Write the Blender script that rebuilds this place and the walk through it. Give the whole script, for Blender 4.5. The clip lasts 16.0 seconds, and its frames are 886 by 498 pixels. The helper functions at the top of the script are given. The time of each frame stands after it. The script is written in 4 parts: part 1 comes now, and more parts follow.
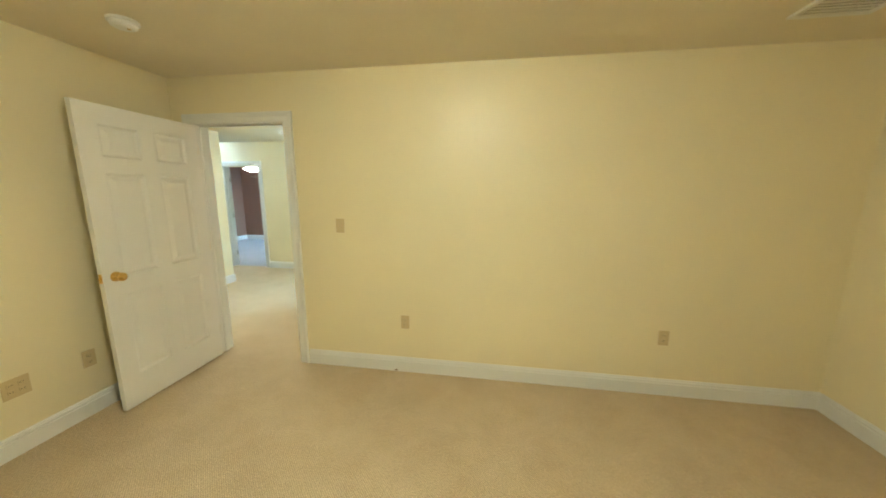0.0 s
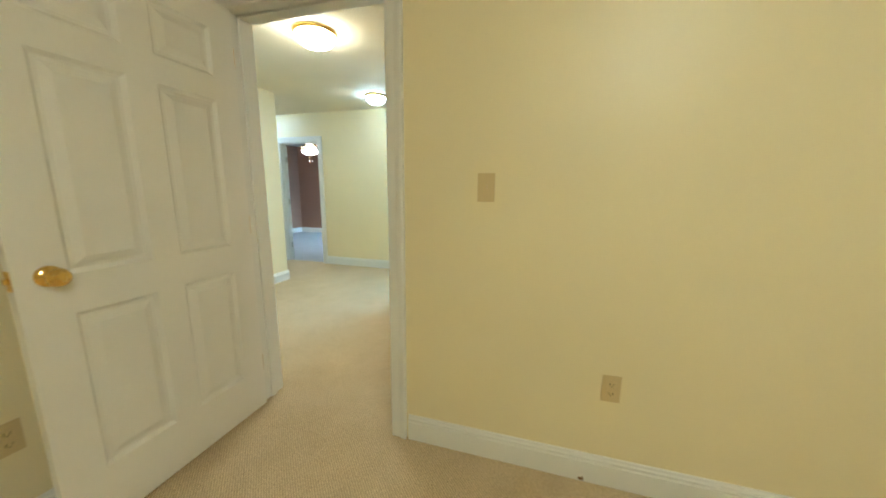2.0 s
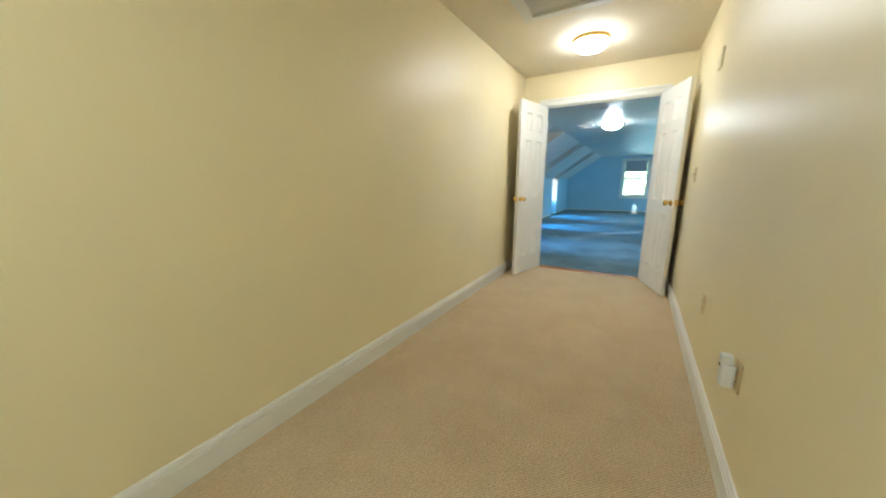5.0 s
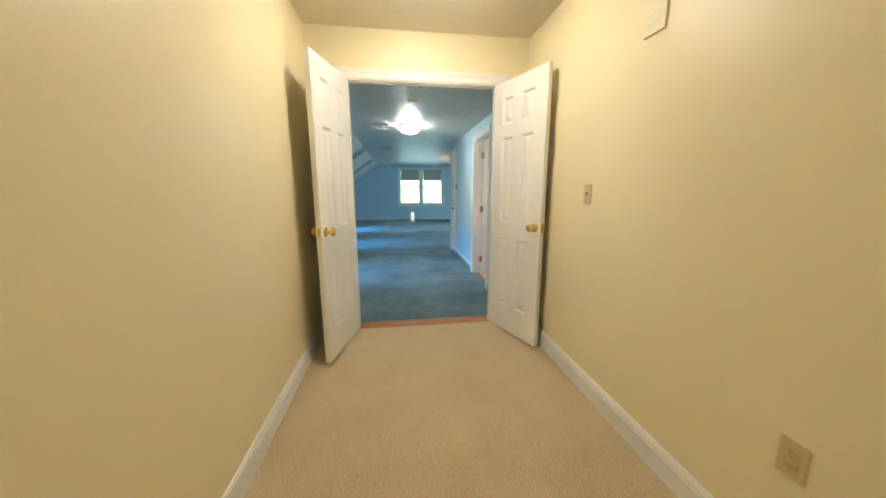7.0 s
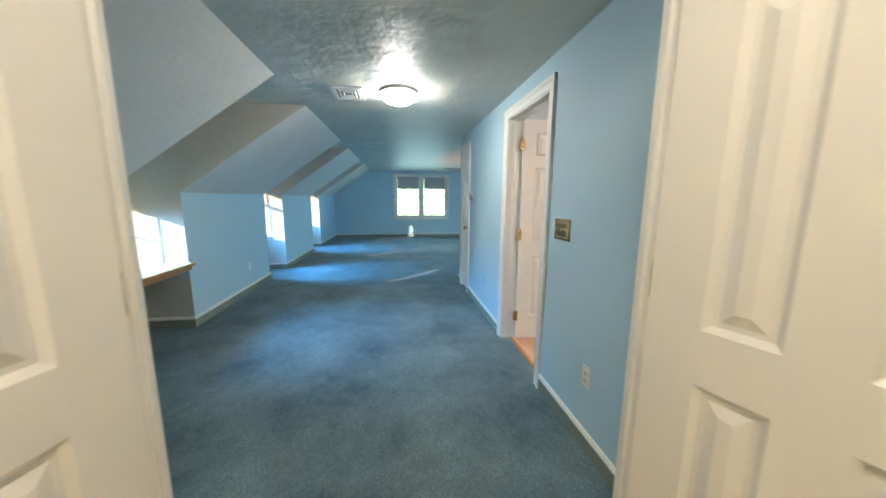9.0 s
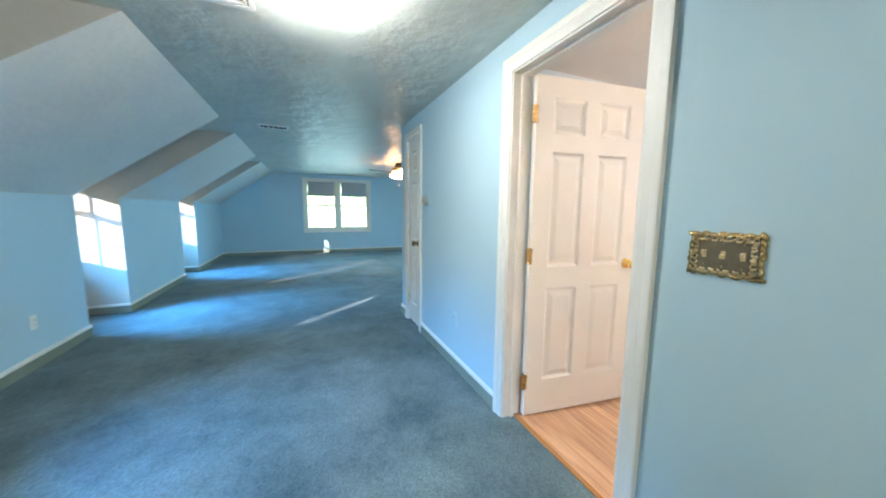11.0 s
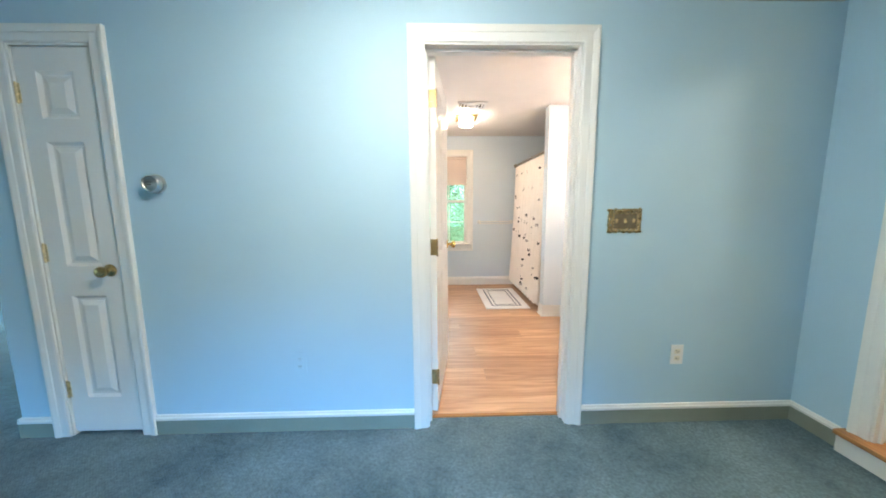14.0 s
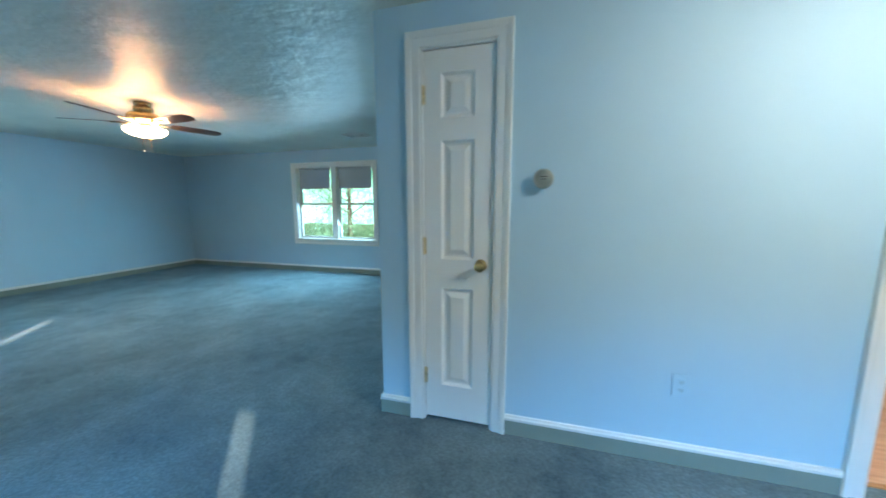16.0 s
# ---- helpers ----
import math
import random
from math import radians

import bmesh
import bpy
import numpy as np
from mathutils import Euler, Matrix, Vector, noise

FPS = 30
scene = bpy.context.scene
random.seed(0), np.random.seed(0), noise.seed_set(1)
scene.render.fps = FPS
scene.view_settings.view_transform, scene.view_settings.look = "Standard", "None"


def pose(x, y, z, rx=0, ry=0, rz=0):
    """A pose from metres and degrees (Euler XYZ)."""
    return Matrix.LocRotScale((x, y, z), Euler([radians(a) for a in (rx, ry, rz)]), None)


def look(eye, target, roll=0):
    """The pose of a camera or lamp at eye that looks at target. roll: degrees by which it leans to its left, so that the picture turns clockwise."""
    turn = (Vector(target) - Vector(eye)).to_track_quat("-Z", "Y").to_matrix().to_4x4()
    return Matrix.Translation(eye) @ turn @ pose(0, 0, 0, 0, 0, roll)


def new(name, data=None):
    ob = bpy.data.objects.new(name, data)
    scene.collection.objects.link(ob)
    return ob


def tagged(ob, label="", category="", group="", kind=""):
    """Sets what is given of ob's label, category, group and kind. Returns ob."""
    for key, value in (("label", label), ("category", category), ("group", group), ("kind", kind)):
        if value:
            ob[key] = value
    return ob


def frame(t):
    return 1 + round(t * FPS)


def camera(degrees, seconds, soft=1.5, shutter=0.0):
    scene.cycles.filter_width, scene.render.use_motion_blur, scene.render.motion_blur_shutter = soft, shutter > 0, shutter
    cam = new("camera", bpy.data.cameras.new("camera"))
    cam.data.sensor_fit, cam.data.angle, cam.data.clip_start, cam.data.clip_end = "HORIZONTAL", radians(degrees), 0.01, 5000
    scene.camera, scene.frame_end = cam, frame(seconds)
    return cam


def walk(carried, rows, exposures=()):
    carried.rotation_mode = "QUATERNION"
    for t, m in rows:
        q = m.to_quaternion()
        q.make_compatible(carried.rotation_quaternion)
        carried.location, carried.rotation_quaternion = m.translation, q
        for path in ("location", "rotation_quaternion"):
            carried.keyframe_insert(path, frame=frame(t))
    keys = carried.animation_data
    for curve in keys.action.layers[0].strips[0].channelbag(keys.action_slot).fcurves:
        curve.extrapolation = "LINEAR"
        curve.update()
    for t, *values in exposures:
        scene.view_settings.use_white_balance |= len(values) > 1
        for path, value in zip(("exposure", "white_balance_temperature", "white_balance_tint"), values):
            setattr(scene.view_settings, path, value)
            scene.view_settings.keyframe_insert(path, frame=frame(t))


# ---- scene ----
cam = camera(108.1, 16.0, soft=1.8, shutter=0.3)
PATH = [
    (0, (1.611, -2.439, 1.508), (1.31, -0.494, 1.156), 0.3),
    (0.5, (1.529, -2.167, 1.456), (0.987, -0.276, 1.095), 0.2),
    (1, (1.29, -1.91, 1.377), (0.648, -0.051, 1.015), 0.3),
    (1.5, (0.948, -1.631, 1.288), (0.303, 0.229, 0.932), 0.5),
    (2, (0.597, -1.318, 1.215), (0.043, 0.57, 0.862), 0.6),
    (2.5, (0.274, -1.017, 1.178), (-0.109, 0.915, 0.828), 0.9),
    (3, (-0.072, -0.71, 1.177), (-0.146, 1.257, 0.819), 0.6),
    (3.5, (-0.337, -0.385, 1.198), (0.024, 1.549, 0.837), 1.0),
    (4, (-0.44, -0.094, 1.201), (0.424, 1.675, 0.85), 1.4),
    (4.5, (-0.469, 0.296, 1.215), (0.889, 1.71, 0.822), -0.2),
    (5, (-0.362, 0.53, 1.134), (1.318, 1.537, 0.725), -0.1),
    (5.2, (-0.269, 0.614, 1.096), (1.508, 1.435, 0.685), -0.0),
    (7.3, (1.52, 1.269, 1.267), (3.461, 0.952, 0.903), 0.2),
    (7.5, (1.739, 1.263, 1.298), (3.681, 0.942, 0.941), 0.4),
    (8, (2.301, 1.195, 1.321), (4.252, 0.901, 0.993), 0.4),
    (8.2, (2.513, 1.148, 1.3), (4.469, 0.879, 0.982), 0.4),
    (10.3, (4.155, 1.02, 1.181), (6.105, 0.658, 0.926), 0.8),
    (10.5, (4.285, 1.047, 1.169), (6.215, 0.584, 0.919), 0.7),
    (11, (4.538, 1.149, 1.164), (6.363, 0.366, 0.922), 0.6),
    (11.5, (4.761, 1.304, 1.153), (6.352, 0.117, 0.909), 0.4),
    (12, (4.97, 1.459, 1.13), (6.207, -0.091, 0.871), -0.1),
    (12.5, (5.195, 1.608, 1.1), (6.016, -0.195, 0.83), -0.3),
    (13, (5.461, 1.714, 1.098), (5.884, -0.222, 0.824), -0.4),
    (13.5, (5.761, 1.761, 1.126), (5.875, -0.217, 0.851), -0.4),
    (14, (6.058, 1.75, 1.13), (6.006, -0.232, 0.865), -0.4),
    (14.5, (6.401, 1.723, 1.133), (6.322, -0.259, 0.882), -0.4),
    (15, (6.765, 1.704, 1.166), (6.804, -0.279, 0.912), -0.3),
    (15.5, (7.131, 1.706, 1.165), (7.4, -0.258, 0.9), -0.2),
    (16, (7.494, 1.715, 1.124), (8.024, -0.195, 0.854), -0.1),
]
walk(cam, [(t, look(eye, target, roll)) for t, eye, target, roll in PATH],
     [(0, 1.45, 6100, 3.5), (1.5, 1.28, 6050, 2.5), (2.5, 1.17, 5950, 3), (3.5, 1.15, 5950, 4), (4.2, 1.2, 5850, 3.5), (5, 1.3, 5600, 3.5), (7.3, 1.18, 6650, 9),
      (8, 1.06, 6650, 10), (10.3, 1.72, 6500, 10), (11.5, 1.63, 6550, 10), (12.5, 1.65, 6550, 10), (13.5, 1.74, 6600, 10), (14.5, 1.66, 6550, 10), (16, 1.55, 6450, 9)])

# ---- light ----
SUN_WAY = Vector((0.652, -0.757, -0.277)).normalized()
world = bpy.data.worlds.new("world")
scene.world = world
world.use_nodes = True
wn = world.node_tree
sky = wn.nodes.new("ShaderNodeTexSky")
sky.sky_type, sky.sun_disc = "NISHITA", False
sky.sun_elevation, sky.sun_rotation = radians(15.5), math.atan2(-0.652, 0.757)
wn.nodes["Background"].inputs[1].default_value = 0.12
wn.links.new(sky.outputs[0], wn.nodes["Background"].inputs[0])
sun = new("sun", bpy.data.lights.new("sun", "SUN"))
sun.data.energy, sun.data.angle, sun.data.color = 3.9, radians(0.5), (1, 0.94, 0.86)
sun.matrix_world = look((0, 0, 20), Vector((0, 0, 20)) + SUN_WAY)


def skylight(x, y, z, rx, rz, w, h, watts, colour=(0.62, 0.82, 1.0), spread=150):
    """The sky's light in a window's opening."""
    d = bpy.data.lights.new("window_light", "AREA")
    d.shape, d.size, d.size_y, d.energy, d.color, d.spread = "RECTANGLE", w, h, watts * 0.4, colour, radians(spread)
    ob = new("window_light", d)
    ob.matrix_world = pose(x, y, z, rx, 0, rz)
    return ob


ZB, ZCB = -0.115, 2.12   # blue room: floor and ceiling
ZC = 2.405               # bedroom, hall and corridor: ceiling
ZCBATH = 2.17
DORMERS = ((5.93, 6.735), (8.73, 9.54), (11.52, 12.33))

skylight(14.44, 0.25, 1.08, 0, 90, 0.9, 1.6, 17, (0.52, 0.86, 0.92)).matrix_world = look((14.43, 0.25, 1.08), (0, 0.25, 1.08), 90)
skylight(10.99, -3.41, 1.0, 90, 0, 1.5, 0.9, 74, (0.38, 0.74, 1.0), 150).matrix_world = look((10.99, -3.40, 1.0), (11.5, -0.8, -0.4))
for dx0, dx1 in DORMERS:
    skylight(0, 0, 0, 0, 0, 0.55, 0.6, 31, (0.10, 0.46, 1.0), 64).matrix_world = look(((dx0 + dx1) / 2, 3.77, 1.0), ((dx0 + dx1) / 2 + 0.12, 1.7, -0.5))
skylight(0, 0, 0, 0, 0, 0.8, 0.9, 7).matrix_world = look((5.95, -3.2, 1.0), (5.95, 0, 1.0))
skylight(0, 0, 0, 0, 0, 1.0, 1.0, 40, (0.34, 0.66, 1.0), 120).matrix_world = look((-0.1, 3.19, 1.45), (-1.0, 0.6, 0.3))
skylight(0, 0, 0, 0, 0, 1.4, 1.2, 75, (0.34, 0.66, 1.0), 85).matrix_world = look((-0.95, 5.2, 1.3), (-4.6, 5.9, -0.3))

# ---- materials ----


def material(name, colour, rough=0.6, metal=0.0, vary=0.06, scale=3.0, bump=0.0, grain=60.0, spec=0.5, per_object=0.0, stain=0.0, detail=4.0, depth=0.01):
    """Paint, plastic, metal: a base colour with slow variation, and fine grain in relief."""
    m = bpy.data.materials.new(name)
    m.use_nodes = True
    t = m.node_tree
    n, k = t.nodes, t.links.new
    b = n["Principled BSDF"]
    b.inputs["Roughness"].default_value, b.inputs["Metallic"].default_value = rough, metal
    b.inputs["Specular IOR Level"].default_value = spec
    co = n.new("ShaderNodeTexCoord")
    big = n.new("ShaderNodeTexNoise")
    big.inputs["Scale"].default_value, big.inputs["Detail"].default_value = scale, 5
    k(co.outputs["Object"], big.inputs["Vector"])
    ramp = n.new("ShaderNodeMapRange")
    ramp.inputs[1].default_value, ramp.inputs[2].default_value = 0.3, 0.7
    ramp.inputs[3].default_value, ramp.inputs[4].default_value = 1 - vary, 1 + vary
    k(big.outputs[0], ramp.inputs[0])
    fac = ramp.outputs[0]
    fine = n.new("ShaderNodeTexNoise")
    fine.inputs["Scale"].default_value, fine.inputs["Detail"].default_value = grain, detail
    k(co.outputs["Object"], fine.inputs["Vector"])
    if stain:
        r2 = n.new("ShaderNodeMapRange")
        r2.inputs[1].default_value, r2.inputs[2].default_value = 0.35, 0.65
        r2.inputs[3].default_value, r2.inputs[4].default_value = 1 - stain, 1 + stain
        k(fine.outputs[0], r2.inputs[0])
        mu = n.new("ShaderNodeMath")
        mu.operation = "MULTIPLY"
        k(fac, mu.inputs[0]), k(r2.outputs[0], mu.inputs[1])
        fac = mu.outputs[0]
    if per_object:
        oi = n.new("ShaderNodeObjectInfo")
        r3 = n.new("ShaderNodeMapRange")
        r3.inputs[3].default_value, r3.inputs[4].default_value = 1 - per_object, 1 + per_object
        k(oi.outputs["Random"], r3.inputs[0])
        mu = n.new("ShaderNodeMath")
        mu.operation = "MULTIPLY"
        k(fac, mu.inputs[0]), k(r3.outputs[0], mu.inputs[1])
        fac = mu.outputs[0]
    mix = n.new("ShaderNodeVectorMath")
    mix.operation = "SCALE"
    mix.inputs[0].default_value = colour
    k(fac, mix.inputs["Scale"])
    k(mix.outputs[0], b.inputs["Base Color"])
    if bump:
        bn = n.new("ShaderNodeBump")
        bn.inputs["Strength"].default_value, bn.inputs["Distance"].default_value = bump, depth
        k(fine.outputs[0], bn.inputs["Height"])
        k(bn.outputs[0], b.inputs["Normal"])
    return m


def carpet(name, colour, dark, loop, blotch, sheen=0.1, tufts=220, depth=0.12):
    """Cut or loop pile: two tones in worn blotches, tufts in relief."""
    m = bpy.data.materials.new(name)
    m.use_nodes = True
    t = m.node_tree
    n, k = t.nodes, t.links.new
    b = n["Principled BSDF"]
    b.inputs["Roughness"].default_value = 0.95
    b.inputs["Specular IOR Level"].default_value = 0.12
    b.inputs["Sheen Weight"].default_value, b.inputs["Sheen Roughness"].default_value = sheen, 0.35
    co = n.new("ShaderNodeTexCoord")
    big = n.new("ShaderNodeTexNoise")
    big.inputs["Scale"].default_value, big.inputs["Detail"].default_value, big.inputs["Roughness"].default_value = blotch, 8, 0.72
    big.inputs["Distortion"].default_value = 0.15
    k(co.outputs["Object"], big.inputs["Vector"])
    tuft = n.new("ShaderNodeTexNoise")
    tuft.inputs["Scale"].default_value, tuft.inputs["Detail"].default_value = tufts, 3
    k(co.outputs["Object"], tuft.inputs["Vector"])
    wave = n.new("ShaderNodeTexWave")
    wave.bands_direction = "DIAGONAL"
    wave.inputs["Scale"].default_value, wave.inputs["Distortion"].default_value = 46, 3.2
    wave.inputs["Detail"].default_value, wave.inputs["Detail Scale"].default_value = 2, 9
    k(co.outputs["Object"], wave.inputs["Vector"])
    ad = n.new("ShaderNodeMath")
    ad.operation = "MULTIPLY_ADD"
    ad.inputs[1].default_value = loop
    k(wave.outputs["Fac"], ad.inputs[0]), k(tuft.outputs[0], ad.inputs[2])
    ramp = n.new("ShaderNodeMapRange")
    ramp.inputs[1].default_value, ramp.inputs[2].default_value = 0.32, 0.68
    k(big.outputs[0], ramp.inputs[0])
    mix = n.new("ShaderNodeMix")
    mix.data_type = "RGBA"
    k(ramp.outputs[0], mix.inputs["Factor"])
    mix.inputs["A"].default_value, mix.inputs["B"].default_value = (*dark, 1), (*colour, 1)
    r2 = n.new("ShaderNodeMapRange")
    r2.inputs[1].default_value, r2.inputs[2].default_value = 0.3, 0.75 + loop
    r2.inputs[3].default_value, r2.inputs[4].default_value = 1 - 1.15 * depth, 1 + 0.85 * depth
    k(ad.outputs[0], r2.inputs[0])
    sc = n.new("ShaderNodeVectorMath")
    sc.operation = "SCALE"
    k(mix.outputs["Result"], sc.inputs[0]), k(r2.outputs[0], sc.inputs["Scale"])
    k(sc.outputs[0], b.inputs["Base Color"])
    bn = n.new("ShaderNodeBump")
    bn.inputs["Strength"].default_value, bn.inputs["Distance"].default_value = 0.7, 0.004
    k(ad.outputs[0], bn.inputs["Height"])
    k(bn.outputs[0], b.inputs["Normal"])
    return m


def wood(name, light, dark, rough, stretch, per_object=0.12):
    """Boards with the grain along x."""
    m = bpy.data.materials.new(name)
    m.use_nodes = True
    t = m.node_tree
    n, k = t.nodes, t.links.new
    b = n["Principled BSDF"]
    b.inputs["Roughness"].default_value = rough
    co = n.new("ShaderNodeTexCoord")
    oi = n.new("ShaderNodeObjectInfo")
    off = n.new("ShaderNodeVectorMath")
    off.operation = "MULTIPLY_ADD"
    off.inputs[1].default_value, off.inputs[2].default_value = (1, stretch, stretch), (0, 0, 0)
    k(co.outputs["Object"], off.inputs[0])
    shift = n.new("ShaderNodeMath")
    shift.operation = "MULTIPLY"
    shift.inputs[1].default_value = 37
    k(oi.outputs["Random"], shift.inputs[0])
    ad = n.new("ShaderNodeVectorMath")
    k(off.outputs[0], ad.inputs[0]), k(shift.outputs[0], ad.inputs[1])
    no = n.new("ShaderNodeTexNoise")
    no.inputs["Scale"].default_value, no.inputs["Detail"].default_value, no.inputs["Distortion"].default_value = 2.2, 8, 0.7
    k(ad.outputs[0], no.inputs["Vector"])
    ramp = n.new("ShaderNodeMapRange")
    ramp.inputs[1].default_value, ramp.inputs[2].default_value = 0.32, 0.66
    k(no.outputs[0], ramp.inputs[0])
    mix = n.new("ShaderNodeMix")
    mix.data_type = "RGBA"
    k(ramp.outputs[0], mix.inputs["Factor"])
    mix.inputs["A"].default_value, mix.inputs["B"].default_value = (*dark, 1), (*light, 1)
    r3 = n.new("ShaderNodeMapRange")
    r3.inputs[3].default_value, r3.inputs[4].default_value = 1 - per_object, 1 + per_object
    k(oi.outputs["Random"], r3.inputs[0])
    sc = n.new("ShaderNodeVectorMath")
    sc.operation = "SCALE"
    k(mix.outputs["Result"], sc.inputs[0]), k(r3.outputs[0], sc.inputs["Scale"])
    k(sc.outputs[0], b.inputs["Base Color"])
    bn = n.new("ShaderNodeBump")
    bn.inputs["Strength"].default_value, bn.inputs["Distance"].default_value = 0.12, 0.004
    k(no.outputs[0], bn.inputs["Height"])
    k(bn.outputs[0], b.inputs["Normal"])
    return m


def glowing(name, colour, strength):
    m = bpy.data.materials.new(name)
    m.use_nodes = True
    b = m.node_tree.nodes["Principled BSDF"]
    b.inputs["Base Color"].default_value = (0.9, 0.88, 0.84, 1)
    b.inputs["Roughness"].default_value = 0.25
    b.inputs["Emission Color"].default_value, b.inputs["Emission Strength"].default_value = (*colour, 1), strength
    return m


def glass(name):
    m = bpy.data.materials.new(name)
    m.use_nodes = True
    t = m.node_tree
    n, k = t.nodes, t.links.new
    tr, gl, mx = n.new("ShaderNodeBsdfTransparent"), n.new("ShaderNodeBsdfGlossy"), n.new("ShaderNodeMixShader")
    fr = n.new("ShaderNodeFresnel")
    tr.inputs[0].default_value = (0.96, 0.98, 0.97, 1)
    gl.inputs["Roughness"].default_value = 0.02
    k(fr.outputs[0], mx.inputs[0]), k(tr.outputs[0], mx.inputs[1]), k(gl.outputs[0], mx.inputs[2])
    k(mx.outputs[0], n["Material Output"].inputs[0])
    return m


def woods_backdrop(name, dark, light, sky_part, strength):
    """Far trees, a plain distance, with their daylight given off as emission."""
    m = bpy.data.materials.new(name)
    m.use_nodes = True
    t = m.node_tree
    n, k = t.nodes, t.links.new
    co = n.new("ShaderNodeTexCoord")
    no = n.new("ShaderNodeTexNoise")
    no.inputs["Scale"].default_value, no.inputs["Detail"].default_value, no.inputs["Roughness"].default_value = 0.9, 9, 0.68
    k(co.outputs["Object"], no.inputs["Vector"])
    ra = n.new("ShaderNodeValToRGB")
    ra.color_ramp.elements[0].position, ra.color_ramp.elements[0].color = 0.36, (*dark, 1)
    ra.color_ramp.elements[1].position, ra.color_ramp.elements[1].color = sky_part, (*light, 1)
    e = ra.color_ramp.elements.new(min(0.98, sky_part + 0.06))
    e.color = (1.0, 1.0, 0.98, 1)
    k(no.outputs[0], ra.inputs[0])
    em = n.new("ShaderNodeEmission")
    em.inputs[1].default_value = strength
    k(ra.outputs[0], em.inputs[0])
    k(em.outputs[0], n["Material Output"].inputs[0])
    return m


CREAM = material("cream_wall_paint", (0.81, 0.712, 0.465), 0.42, vary=0.03, scale=1.2, bump=0.06, grain=140)
CREAM_CEIL = material("cream_ceiling_paint", (0.78, 0.70, 0.54), 0.75, vary=0.03, scale=2, bump=0.25, grain=45)
TRIM = material("white_trim_paint", (0.77, 0.76, 0.72), 0.45, vary=0.015, scale=2)
DOOR = material("white_door_paint", (0.80, 0.78, 0.735), 0.33, vary=0.02, scale=3, bump=0.05, grain=50)
BLUE = material("light_blue_wall_paint", (0.435, 0.615, 0.715), 0.66, vary=0.025, scale=1.5, bump=0.04, grain=130)
WHITE_CEIL = material("textured_white_ceiling", (0.60, 0.62, 0.57), 0.42, vary=0.06, scale=2, bump=1.0, grain=6, detail=5, spec=0.26, depth=0.020)
# off-white dormer paint made darker and browner: shade put into the colour
CHEEK = material("shaded_dormer_paint", (0.52, 0.50, 0.455), 0.6, vary=0.04, scale=3, bump=0.3, grain=18)
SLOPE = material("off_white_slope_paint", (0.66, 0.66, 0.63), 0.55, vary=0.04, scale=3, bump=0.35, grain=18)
BATHWALL = material("pale_blue_bath_paint", (0.60, 0.68, 0.74), 0.45, vary=0.02, scale=1.5, bump=0.1, grain=130)
BATHCEIL = material("warm_white_bath_ceiling", (0.82, 0.76, 0.70), 0.6, vary=0.03, bump=0.15, grain=60)
BROWN = material("brown_wall_paint", (0.29, 0.15, 0.095), 0.6, vary=0.05, scale=1.5, bump=0.1, grain=120)
GREYCEIL = material("grey_ceiling_paint", (0.6, 0.6, 0.6), 0.7, vary=0.03, bump=0.2, grain=50)
BEIGE_CARPET = carpet("beige_loop_carpet", (0.63, 0.50, 0.32), (0.54, 0.415, 0.255), 0.3, 3.2, 0.1, 120, 0.36)
BLUE_CARPET = carpet("blue_grey_cut_carpet", (0.175, 0.25, 0.27), (0.068, 0.116, 0.136), 0.1, 1.8, 0.14, 90, 0.30)
PALE_CARPET = carpet("pale_grey_carpet", (0.42, 0.44, 0.45), (0.36, 0.38, 0.4), 0.1, 1.5)
STRIP = material("grey_green_carpet_strip", (0.255, 0.285, 0.235), 0.95, vary=0.10, bump=0.5, grain=180, spec=0.1)
PLANK = wood("pale_oak_laminate", (0.60, 0.36, 0.205), (0.38, 0.20, 0.10), 0.40, 14, 0.16)
OAK = wood("varnished_oak", (0.52, 0.25, 0.09), (0.34, 0.14, 0.05), 0.22, 18, 0.05)
BLADE = wood("dark_walnut_blade", (0.10, 0.055, 0.035), (0.05, 0.025, 0.017), 0.3, 16, 0.05)
BRASS = material("polished_brass", (0.83, 0.58, 0.20), 0.16, 1.0, vary=0.06, scale=20)
OLD_BRASS = material("aged_brass", (0.50, 0.36, 0.17), 0.27, 1.0, vary=0.25, scale=60, bump=0.3, grain=250)
GILT = material("worn_gilt_brass", (0.72, 0.58, 0.34), 0.30, 1.0, vary=0.3, scale=90, bump=0.3, grain=250)
DARK_BRASS = material("dark_bronze_face", (0.20, 0.165, 0.11), 0.42, 0.6, vary=0.15, scale=40)
NICKEL = material("satin_nickel", (0.55, 0.52, 0.46), 0.28, 1.0, vary=0.05, scale=20)
IVORY = material("ivory_plastic", (0.62, 0.48, 0.25), 0.35, vary=0.02, scale=10)
WHITE_PL = material("white_plastic", (0.80, 0.79, 0.76), 0.35, vary=0.02, scale=10)
PALE_IVORY = material("pale_ivory_plastic", (0.76, 0.69, 0.56), 0.35, vary=0.02, scale=10)
SLOT = material("dark_slot", (0.03, 0.027, 0.02), 0.7, vary=0.05)
FADED_PRINT = material("faded_orange_print", (0.58, 0.20, 0.09), 0.5, vary=0.1, scale=40)
RED = material("red_sign_plastic", (0.45, 0.035, 0.012), 0.4, vary=0.05, scale=20)
DUCT = material("dusty_dark_duct", (0.12, 0.10, 0.07), 0.9, vary=0.2, scale=12)
SHADE = material("grey_shade_cloth", (0.42, 0.43, 0.45), 0.85, vary=0.04, scale=4, bump=0.2, grain=300)
BEIGE_SHADE = material("beige_shade_cloth", (0.70, 0.58, 0.50), 0.85, vary=0.04, scale=4, bump=0.2, grain=300)
